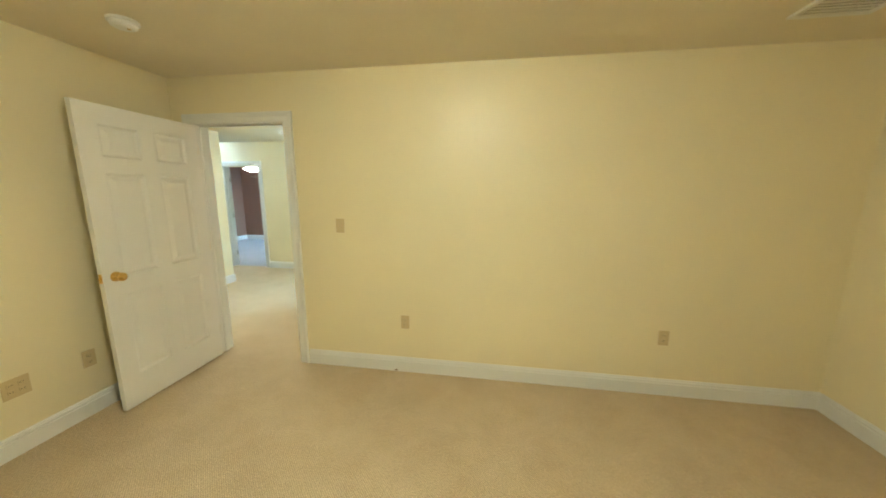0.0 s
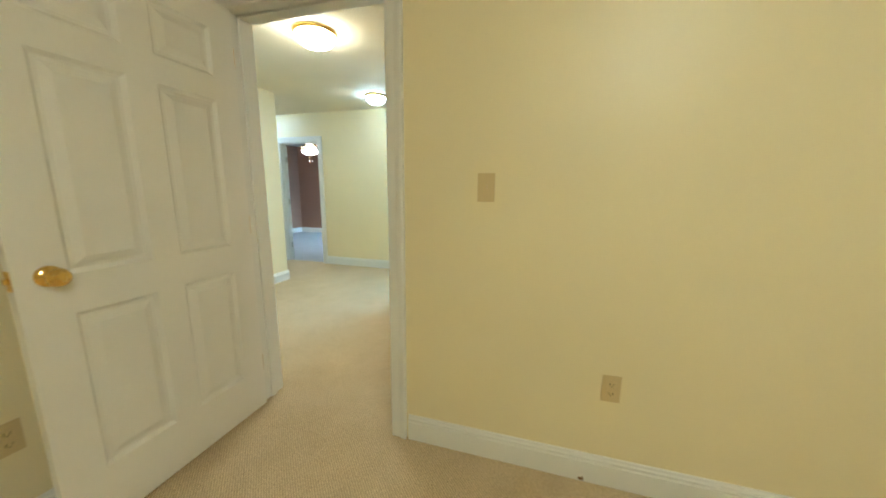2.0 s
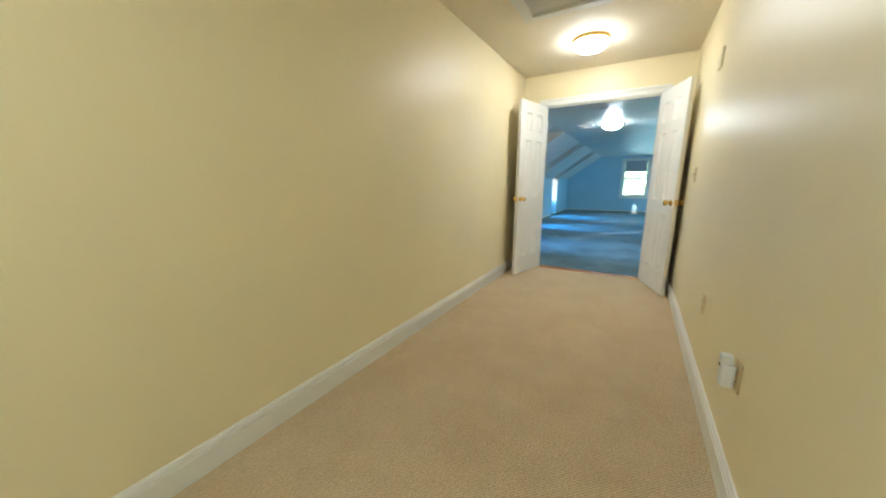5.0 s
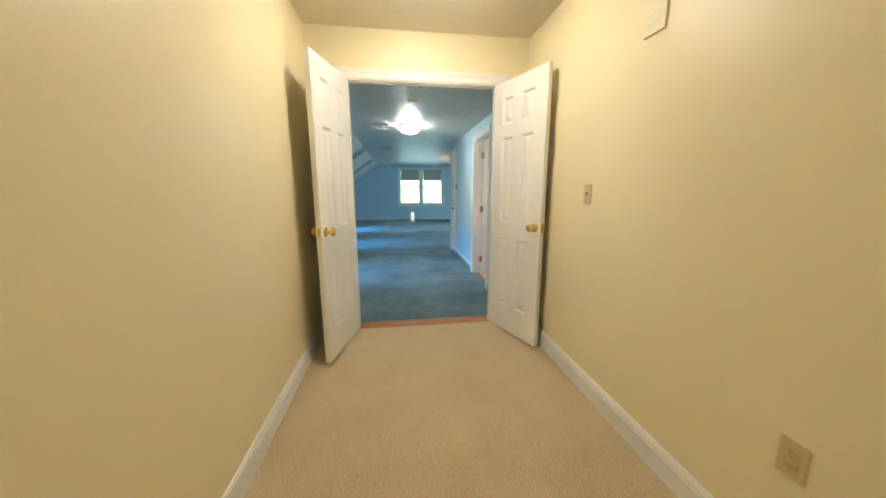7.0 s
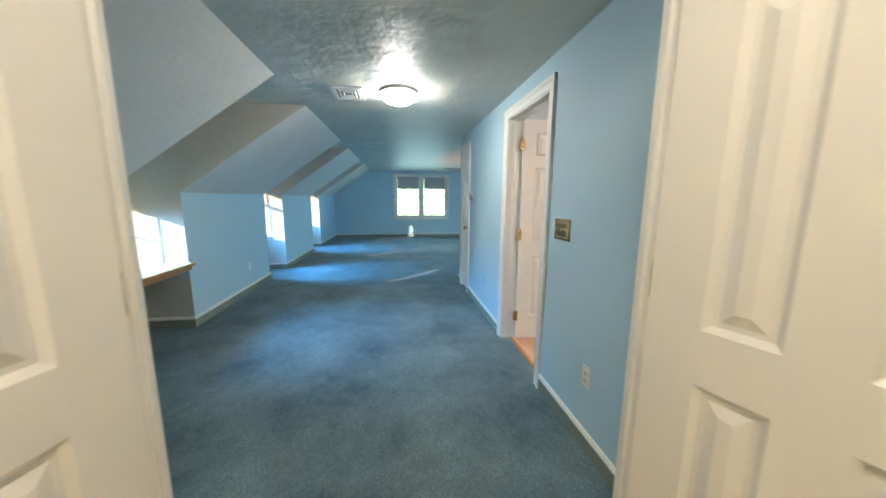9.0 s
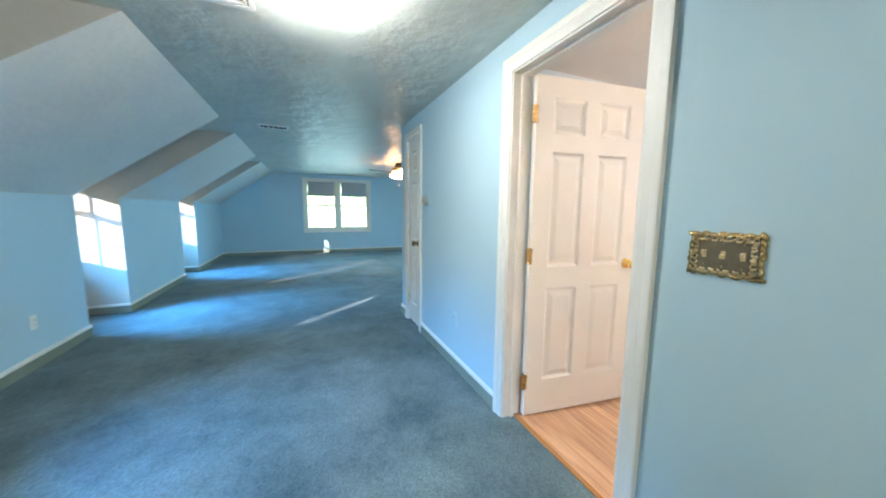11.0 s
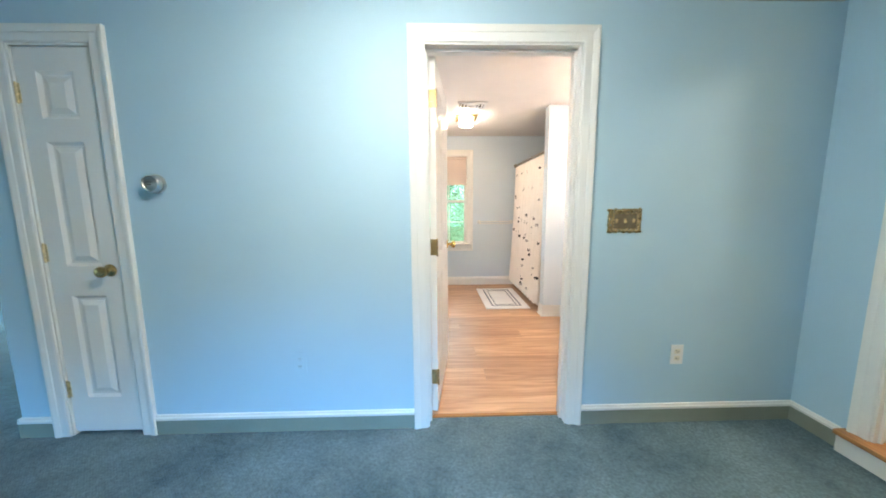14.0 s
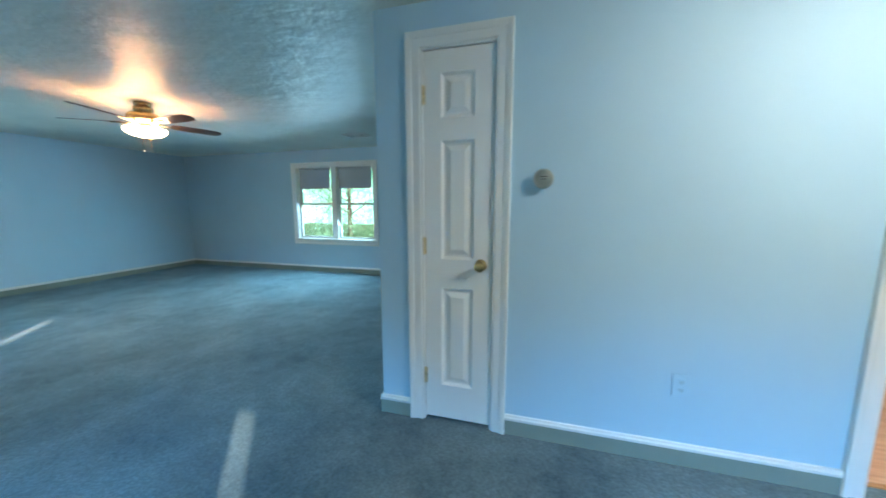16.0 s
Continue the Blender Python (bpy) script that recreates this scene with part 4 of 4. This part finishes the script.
register(3.26, -0.44, ZC, 0.36, 0.20, 7, "white louvred ceiling register in the bedroom")
# unseen lamp, added to light the bedroom
flush_light(1.35, -1.9, ZC, LAMP_BED_UNSEEN, "lit flush ceiling light with a frosted bowl and brass rim")

# ---- hall and corridor ----
LL = "lit flush ceiling light with a frosted bowl and brass rim"
flush_light(-1.12, 1.0, ZC, LAMP_HALL, LL), flush_light(-1.47, 2.62, ZC, LAMP_COOL, LL, 0.135), flush_light(3.12, 1.04, ZC, LAMP, LL)
flush_light(-3.9, 2.7, ZC, LAMP_COOL, LL)
register(-0.86, 2.62, ZC, 0.40, 0.56, 5, "dark return-air grille with white bars in the hall ceiling", 0.018)
ho = thing("ceiling_hatch", "white framed attic hatch in the corridor ceiling", "ceiling hatch", pose(1.85, 1.13, ZC))
part("panel", boxes((-0.54, 0.54, -0.24, 0.24, -0.006, 0)), GREYCEIL, ho, "grey-white hatch panel")
part("frame", boxes((-0.61, 0.61, -0.31, -0.24, -0.034, 0), (-0.61, 0.61, 0.24, 0.31, -0.034, 0), (-0.61, -0.54, -0.24, 0.24, -0.034, 0), (0.54, 0.61, -0.24, 0.24, -0.034, 0), bevel=0.005), TRIM, ho)
outlet(pose(-1.537, 3.214, 0.406), "ivory duplex outlet on the hall wall", IVORY)
sg = thing("wall_sign", "small red printed notice plate on the corridor wall", "sign", pose(-0.333, 1.898, 1.668))
part("plate", boxes((-0.033, 0.033, -0.003, 0, -0.055, 0.055), bevel=0.001), RED, sg)
part("print", boxes((-0.017, 0.017, -0.0036, -0.0028, -0.012, 0.018), (-0.010, 0.010, -0.0036, -0.0028, 0.026, 0.031), (-0.022, 0.022, -0.0036, -0.0028, -0.026, -0.021), (-0.018, 0.018, -0.0036, -0.0028, -0.042, -0.038), (-0.018, 0.018, -0.0036, -0.0028, 0.042, 0.046)), FADED_PRINT, sg, "pale unreadable print")


def thermostat(m, label, face, ring):
    t = thing("thermostat", label, "thermostat", m)
    part("base", lathe(((0, 0), (0.047, 0), (0.047, 0.010), (0.043, 0.014), (0, 0.014)), pose(0, 0, 0, 90), 28), face, t, smooth=True)
    part("dial_ring", lathe(((0.041, 0.014), (0.042, 0.040), (0.038, 0.047), (0.034, 0.047), (0.033, 0.014)), pose(0, 0, 0, 90), 28), ring, t, smooth=True)
    part("face", lathe(((0.033, 0.040), (0.02, 0.0455), (0, 0.047)), pose(0, 0, 0, 90), 28), face, t, smooth=True)
    part("scale", boxes((-0.018, 0.018, -0.0478, -0.0448, 0.006, 0.009), (-0.012, 0.012, -0.0478, -0.0455, -0.006, -0.003)), SLOT, t, "dark unreadable scale")
    return t


thermostat(pose(-0.324, 1.898, 1.393), "round beige dial thermostat on the corridor wall", PALE_IVORY, WHITE_PL)
bp = thing("blank_plate", "white blank wall plate with two screws", "wall plate", pose(-0.327, 1.898, 1.192))
part("plate", boxes((-0.035, 0.035, -0.006, 0, -0.055, 0.055), bevel=0.002), WHITE_PL, bp)
for z in (-0.042, 0.042):
    part("screw", lathe(((0.003, 0), (0.003, 0.001), (0, 0.0014)), pose(0, -0.005, z, 90), 8), WHITE_PL, bp)
switch(pose(2.95, 0.15, 1.185, 0, 0, 180), "ivory toggle light switch on the corridor wall")
outlet(pose(1.84, 0.15, 0.462, 0, 0, 180), "ivory duplex outlet on the corridor wall", IVORY)
outlet(pose(1.08, 0.15, 0.445, 0, 0, 180), "ivory duplex outlet on the corridor wall", IVORY)
nl = thing("night_light", "white plug-in night light in the corridor outlet", "night light", pose(1.10, 0.158, 0.448, 0, 0, 180))
part("body", boxes((-0.026, 0.026, -0.042, 0, -0.06, 0.03), bevel=0.010), WHITE_PL, nl)
part("lens", boxes((-0.021, 0.021, -0.048, -0.010, 0.031, 0.062), bevel=0.008), WHITE_PL, nl, "domed white lens")
part("sensor", lathe(((0.006, 0), (0.005, 0.002), (0, 0.003)), pose(0, -0.045, 0.02, 90), 10), SLOT, nl)
# a thin wall plate; the chime grille bars on it are made up
ch = thing("high_plate", "thin cream plate high on the corridor wall", "door chime", pose(2.56, 0.15, 1.92, 0, 0, 180))
part("box", boxes((-0.06, 0.06, -0.009, 0, -0.06, 0.06), bevel=0.003), CREAM, ch)
part("grille", boxes(*[(-0.04, 0.04, -0.0105, -0.0085, z, z + 0.004) for z in (-0.03, -0.015, 0, 0.015)]), TRIM, ch)

# ---- brown bedroom ----
fan(-4.1, 4.65, ZC - 0.17, "lit ceiling fan with five blades on a short rod", LAMP, LAMP, 20, 0.17)

# ---- attic room ----
fan(11.2, -0.68, ZCB - 0.045, "lit ceiling fan with five dark blades and a bowl light", LAMP_FAN, BULB, 33, 0.045)
flush_light(6.147, 1.03, ZCB, LAMP_ATTIC, "lit flush ceiling light with a frosted bowl and white rim", 0.16, WHITE_PL)
grille(6.27, 1.46, ZCB, 0.36, 0.26, "white louvred square ceiling diffuser")
register(8.96, 1.45, ZCB, 0.20, 0.32, 6, "white louvred ceiling register")
register(12.9, 1.3, ZCB, 0.2, 0.32, 6, "white louvred ceiling register")
grille(9.95, -2.55, ZCB, 0.36, 0.26, "white louvred square ceiling diffuser")
sd2 = thing("smoke_detector", "round white smoke detector on the attic ceiling", "smoke detector", pose(4.75, 1.05, ZCB))
part("base", lathe(((0, 0), (0.07, 0), (0.07, -0.012), (0, -0.013)), None, 28), WHITE_PL, sd2)
part("cover", lathe(((0, -0.013), (0.06, -0.013), (0.056, -0.032), (0.04, -0.038), (0, -0.04)), None, 28), WHITE_PL, sd2)
thermostat(pose(7.45, 0.067, 1.249, 0, 0, 180), "round satin nickel dial thermostat on the blue wall", NICKEL, NICKEL)
outlet(pose(6.80, 0.067, 0.288, 0, 0, 180), "white duplex outlet on the blue wall", BLUE)
outlet(pose(4.70, 0.067, 0.292, 0, 0, 180), "white duplex outlet with ivory sockets on the blue wall", WHITE_PL, PALE_IVORY)
outlet(pose(8.05, 3.15, 0.25), "white duplex outlet on the blue knee wall", WHITE_PL)
structure("trim", boxes((0.828, 0.850, -0.0152, -0.0135, 0.004, 0.016), (0.840, 0.848, -0.0152, -0.0135, 0.0155, 0.021), bevel=0.001), CHIP, "brown chip in the baseboard paint", "paint chip")

# ornate triple switch plate
op = thing("light_switch", "ornate antique brass triple switch plate on the blue wall", "light switch", pose(5.05, 0.067, 1.046, 0, 0, 180))
part("face", boxes((-0.072, 0.072, -0.007, 0, -0.046, 0.046), bevel=0.002), DARK_BRASS, op, "dark bronze face")
rng = random.Random(4)
n_scroll = 40
per = []
for i in range(n_scroll):
    s = i / n_scroll * 2 * (0.164 + 0.110)
    if s < 0.164:
        per.append((s - 0.082, 0.055, 0))
    elif s < 0.274:
        per.append((0.082, 0.055 - (s - 0.164), 90))
    elif s < 0.438:
        per.append((0.082 - (s - 0.274), -0.055, 0))
    else:
        per.append((-0.082, -0.055 + (s - 0.438), 90))
for x, z, a in per:
    bm = lathe([(0.0125 * math.cos(q), 0.009 * math.sin(q)) for q in [k * math.pi / 10 for k in range(6)]] + [(0, 0.011)], None, 10)
    a2 = a + rng.uniform(-35, 35)
    bmesh.ops.transform(bm, matrix=pose(x + rng.uniform(-.002, .002), 0, z + rng.uniform(-.003, .003)) @ pose(0, 0, 0, 90) @ pose(0, 0, 0, 0, 0, a2) @ Matrix.Diagonal((1.15, 0.62, 1, 1)), verts=bm.verts[:])
    part("scroll", bm, OLD_BRASS, op, smooth=True)
    bm = tube([(x * 0.86 + 0.008 * math.cos(q + x * 90), -0.008 - 0.003 * math.sin(2 * q), z * 0.84 + 0.007 * math.sin(q + z * 70)) for q in [k * 0.55 for k in range(9)]], 0.0028, 6)
    part("tendril", bm, GILT, op, smooth=True)
for x in (-0.046, 0, 0.046):
    part("toggle", boxes((x - 0.004, x + 0.004, -0.018, -0.007, -0.010 if x == 0 else -0.001, 0.001 if x == 0 else 0.010), bevel=0.0015), IVORY, op, "ivory toggle")
    part("slot", boxes((x - 0.0055, x + 0.0055, -0.0078, -0.0068, -0.011, 0.011)), IVORY, op)
    for z in (-0.033, 0.033):
        part("screw", lathe(((0.003, 0), (0.003, 0.001), (0, 0.0014)), pose(x, -0.007, z, 90), 8), OLD_BRASS, op)

dk = thing("built_in_desk", "varnished oak desk top fitted into the dormer", "desk")
part("desk_top", boxes((5.945, 6.695, 3.06, 3.795, 0.545, 0.577), bevel=0.004), OAK, dk)
part("apron", boxes((5.945, 6.695, 3.10, 3.12, 0.50, 0.5445)), OAK, dk)

# ---- bathroom ----
vl = thing("vanity_light", "lit vanity light bar with three frosted globes", "wall light", pose(4.05, -0.95, 1.62))
part("bar", boxes((0, 0.03, -0.33, 0.33, -0.05, 0.05), bevel=0.006), BRASS, vl)
for yy in (-0.22, 0, 0.22):
    part("globe", lathe([(0.055 * math.sin(q), 0.085 - 0.055 * math.cos(q)) for q in [k * math.pi / 10 for k in range(11)]], pose(0, yy, 0, 0, 90), 18), LAMP_VANITY, vl, "glowing frosted globe", smooth=True)
bl = thing("ceiling_light", "lit square bathroom ceiling light on a brass plate", "ceiling light", pose(5.67, -2.23, ZCBATH))
part("plate", boxes((-0.125, 0.125, -0.125, 0.125, -0.020, 0), bevel=0.006), BRASS, bl)
part("shade", boxes((-0.078, 0.078, -0.078, 0.078, -0.095, -0.021), bevel=0.022), LAMP_BATH, bl, "glowing square frosted glass")
grille(5.66, -1.75, ZCBATH, 0.30, 0.22, "white louvred square ceiling diffuser")
tb = thing("towel_bar", "white double towel bar on the bathroom wall", "towel bar")
part("bar", tube(((4.85, -3.19, 0.885), (5.37, -3.19, 0.885)), 0.008), TRIM, tb)
part("bar", tube(((4.85, -3.21, 0.855), (5.37, -3.21, 0.855)), 0.006), TRIM, tb)
for x in (4.86, 5.36):
    part("bracket", tube(((x, -3.245, 0.88), (x, -3.185, 0.88)), 0.010), TRIM, tb)
    part("rosette", lathe(((0, 0), (0.030, 0), (0.029, 0.006), (0.018, 0.012), (0, 0.014)), pose(x, -3.25, 0.88, -90), 20), TRIM, tb, smooth=True)

cu = thing("shower_curtain", "white shower curtain printed with black and grey dots", "shower curtain")
bm = bmesh.new()
cols_, rows_ = 90, 14
grid = []


def cloth(s, r):
    """s along the rod 0..1, r from the top 0..1"""
    y = -3.20 + s * 1.33
    return Vector((4.81 + (0.018 + 0.022 * r) * math.sin(s * 2 * math.pi * 11 + 0.6 * math.sin(7 * s)) + 0.05 * r * r, y, 1.70 - r * 1.73))


for r in range(rows_ + 1):
    grid.append([bm.verts.new(cloth(c / cols_, r / rows_)) for c in range(cols_ + 1)])
for r in range(rows_):
    for c in range(cols_):
        bm.faces.new((grid[r][c], grid[r][c + 1], grid[r + 1][c + 1], grid[r + 1][c]))
part("cloth", bm, CURTAIN, cu, smooth=True)
for mat_, tag_, seed_, cnt in ((DOT, "black printed dots", 1, 46), (GREY_DOT, "grey printed dots", 2, 34)):
    rr = random.Random(seed_)
    bm = bmesh.new()
    for i in range(cnt):
        s, r = rr.uniform(0.02, 0.95), rr.uniform(0.05, 0.95)
        ds, dr = (0.014, 0.011) if i % 3 else (0.010, 0.008)
        q = [cloth(s + a * ds, r + b * dr) + Vector((0.003, 0, 0)) for a, b in ((-1, -.4), (-.4, -1), (.4, -1), (1, -.4), (1, .4), (.4, 1), (-.4, 1), (-1, .4))]
        bm.faces.new([bm.verts.new(p) for p in q])
    tagged(part("printed_dots", bm, mat_, cu, tag_), kind="stuff")
rod = thing("curtain_rod", "bronze shower curtain rod", "curtain rod")
part("rod", tube(((4.81, -3.25, 1.725), (4.81, -1.86, 1.725)), 0.012), DARK_BRASS, rod)
for y in (-3.244, -1.866):
    part("flange", lathe(((0, -0.006), (0.028, -0.006), (0.024, 0.006), (0, 0.006)), pose(4.81, y, 1.725, 90), 16), DARK_BRASS, rod)
for i in range(11):
    y = -3.18 + i * 1.28 / 10
    part("ring", tube([(4.81 + 0.02 * math.sin(a), y, 1.722 + 0.026 * math.cos(a)) for a in [k * math.pi / 5 for k in range(11)]], 0.0025, 6), NICKEL, rod)
tub = thing("bathtub", "white bathtub behind the shower curtain", "bathtub")
part("shell", boxes((4.69, 4.75, -3.25, -1.86, ZB, 0.36), (4.05, 4.69, -3.25, -3.18, ZB, 0.36), (4.05, 4.69, -1.93, -1.86, ZB, 0.36), (4.05, 4.12, -3.18, -1.93, ZB, 0.36), (4.12, 4.69, -3.18, -1.93, ZB, 0.0)), PORCELAIN, tub)
hk = thing("robe_hook", "small white double hook on the partition edge", "hook", pose(4.84, -1.79, 1.55, 0, 0, 90))
part("plate", boxes((-0.02, 0.02, -0.006, 0, -0.025, 0.025), bevel=0.003), TRIM, hk)
for s in (-0.012, 0.012):
    part("prong", tube(((s, -0.005, 0), (s * 1.6, -0.035, -0.005), (s * 2.2, -0.05, 0.018)), 0.005, 8), TRIM, hk)

mt = thing("bath_mat", "white bath mat with a double grey border on planks", "bath mat", pose(5.17, -2.47, ZB))
part("pad", boxes((-0.27, 0.27, -0.47, 0.47, 0, 0.014), bevel=0.006), MAT_CLOTH, mt)
for a, b, t in ((0.185, 0.385, 0.018), (0.135, 0.335, 0.012)):
    part("border", boxes((-a, a, -b, -b + t, 0.012, 0.016), (-a, a, b - t, b, 0.012, 0.016), (-a, -a + t, -b + t, b - t, 0.012, 0.016), (a - t, a, -b + t, b - t, 0.012, 0.016)), MAT_LINE, mt, "grey woven border")

va = thing("vanity_cabinet", "cream bathroom vanity with doors and drawers", "vanity")
part("body", boxes((4.05, 4.44, -1.72, -0.25, ZB + 0.08, 0.645), (4.05, 4.38, -1.70, -0.25, ZB, ZB + 0.08)), CABINET, va)
for y0, y1, z0, z1, kn in ((-1.70, -1.28, 0.50, 0.625, None), (-1.70, -1.28, 0.0, 0.48, None), (-1.26, -0.86, 0.50, 0.625, (-1.06, 0.56)), (-1.26, -0.86, 0.26, 0.48, None), (-1.26, -0.86, 0.0, 0.24, None), (-0.84, -0.30, 0.5, 0.625, None), (-0.84, -0.30, 0.0, 0.48, None)):
    f = part("door" if z1 - z0 > 0.4 else "drawer", boxes((4.44, 4.456, y0, y1, z0, z1), (4.456, 4.462, y0 + 0.05, y1 - 0.05, z0 + 0.035, z1 - 0.035), bevel=0.003), CABINET, va)
    if kn:
        part("knob", lathe(((0, 0), (0.012, 0.004), (0.016, 0.016), (0.012, 0.024), (0, 0.026)), pose(4.46, kn[0], kn[1], 0, 90), 14), BRASS, f, smooth=True)
ct = thing("countertop", "beige laminate vanity top with a white basin", "countertop")
part("top", boxes((4.05, 4.475, -1.735, -0.25, 0.645, 0.68), (4.05, 4.07, -1.735, -0.25, 0.68, 0.77), bevel=0.003), COUNTER, ct)
part("basin", lathe(((0.21, 0.0), (0.22, 0.012), (0.205, 0.016), (0.16, -0.02), (0.0, -0.03)), pose(4.27, -0.95, 0.68) @ Matrix.Diagonal((0.75, 1.1, 1, 1)), 36), PORCELAIN, ct, "white oval basin", smooth=True)
fa = part("tap", tube(((4.13, -0.95, 0.68), (4.13, -0.95, 0.76), (4.17, -0.95, 0.79), (4.24, -0.95, 0.775)), 0.011), BRASS, ct, "brass tap", smooth=True)
for s in (-0.08, 0.08):
    part("tap_handle", lathe(((0, 0), (0.02, 0), (0.014, 0.02), (0.022, 0.035), (0.018, 0.05), (0, 0.052)), pose(4.13, -0.95 + s, 0.68), 14), BRASS, ct, smooth=True)

# ---- trees outside ----
LEAF = material("green_leaves", (0.20, 0.40, 0.26), 0.6, vary=0.35, scale=0.8)
BARK = material("grey_bark", (0.10, 0.08, 0.06), 0.9, vary=0.2, scale=4, bump=0.6, grain=14)


def tree(x, y, h, seed):
    r = random.Random(seed)
    t = thing("tree", "tall leafy green tree on the lawn", "tree", pose(x, y, -3.2), "trees by the house")
    bm = lathe(((0.20, 0), (0.15, h * 0.3), (0.10, h * 0.6), (0.02, h * 0.95), (0, h * 0.95)), None, 10)
    for i in range(9):
        a, z = r.uniform(0, 6.28), h * r.uniform(0.3, 0.8)
        ln = (h - z) * 0.42 + 0.5
        m = pose(0, 0, z) @ pose(0, 0, 0, 0, 0, math.degrees(a)) @ pose(0, 0, 0, 0, 58)
        lathe(((0.05, 0), (0.03, ln * 0.6), (0.008, ln), (0, ln)), m, 6, bm)
    part("trunk", bm, BARK, t)
    vs, fs = [], []
    clumps = [(r.uniform(0, 6.28), r.uniform(0.04, 1.0)) for i in range(130)]
    for i in range(16000):
        a, k = clumps[i % 130]
        rad = (0.24 * h) * math.sin(math.pi * min(1, 0.24 + 0.74 * k)) * 0.9
        c = Vector((rad * math.cos(a), rad * math.sin(a), h * k)) + Vector((r.gauss(0, .42), r.gauss(0, .42), r.gauss(0, .36)))
        e = Euler((r.uniform(-1, 1), r.uniform(-1, 1), r.uniform(0, 6.28))).to_matrix()
        w = r.uniform(0.045, 0.10)
        b = len(vs)
        for p in ((-w, 0, 0), (0, -w * .5, 0.01), (w, 0, 0), (0, w * .5, 0.01)):
            vs.append(c + e @ Vector(p))
        fs.append((b, b + 1, b + 2, b + 3))
    me = bpy.data.meshes.new("crown")
    me.from_pydata(vs, [], fs)
    me.materials.append(LEAF)
    cr = new("crown", me)
    cr.parent = t
    tagged(cr, "dense green leaves", kind="stuff")


for i, (x, y, h) in enumerate(((26, -6.5, 8.5), (27, 9.0, 8), (10.2, -16.5, 11), (14.4, -18, 12), (6.6, -15.5, 10.5), (2.8, -18, 12), (19.0, -17, 11))):
    tree(x, y, h, i + 1)

# ---- plank floor, piece by piece ----
rp = random.Random(9)
meshes = {}
y = -3.25
while y < -0.03:
    x = 4.05 - rp.uniform(0, 1.1)
    yd = min(0.19, -0.022 - y)
    while x < 6.49:
        a, b = max(x, 4.05), min(x + 1.22, 6.49)
        if b - a > 0.02:
            key = (round(b - a, 2), round(yd, 3))
            if key not in meshes:
                meshes[key] = mesh_of("plank", boxes((0, key[0] - 0.0015, 0, yd - 0.0015, -0.007, 0), bevel=0.0008), PLANK)
            pl = new("plank", meshes[key])
            pl.parent = bath_floor
            pl.location = (a, y, ZB)
        x += 1.22
    y += yd
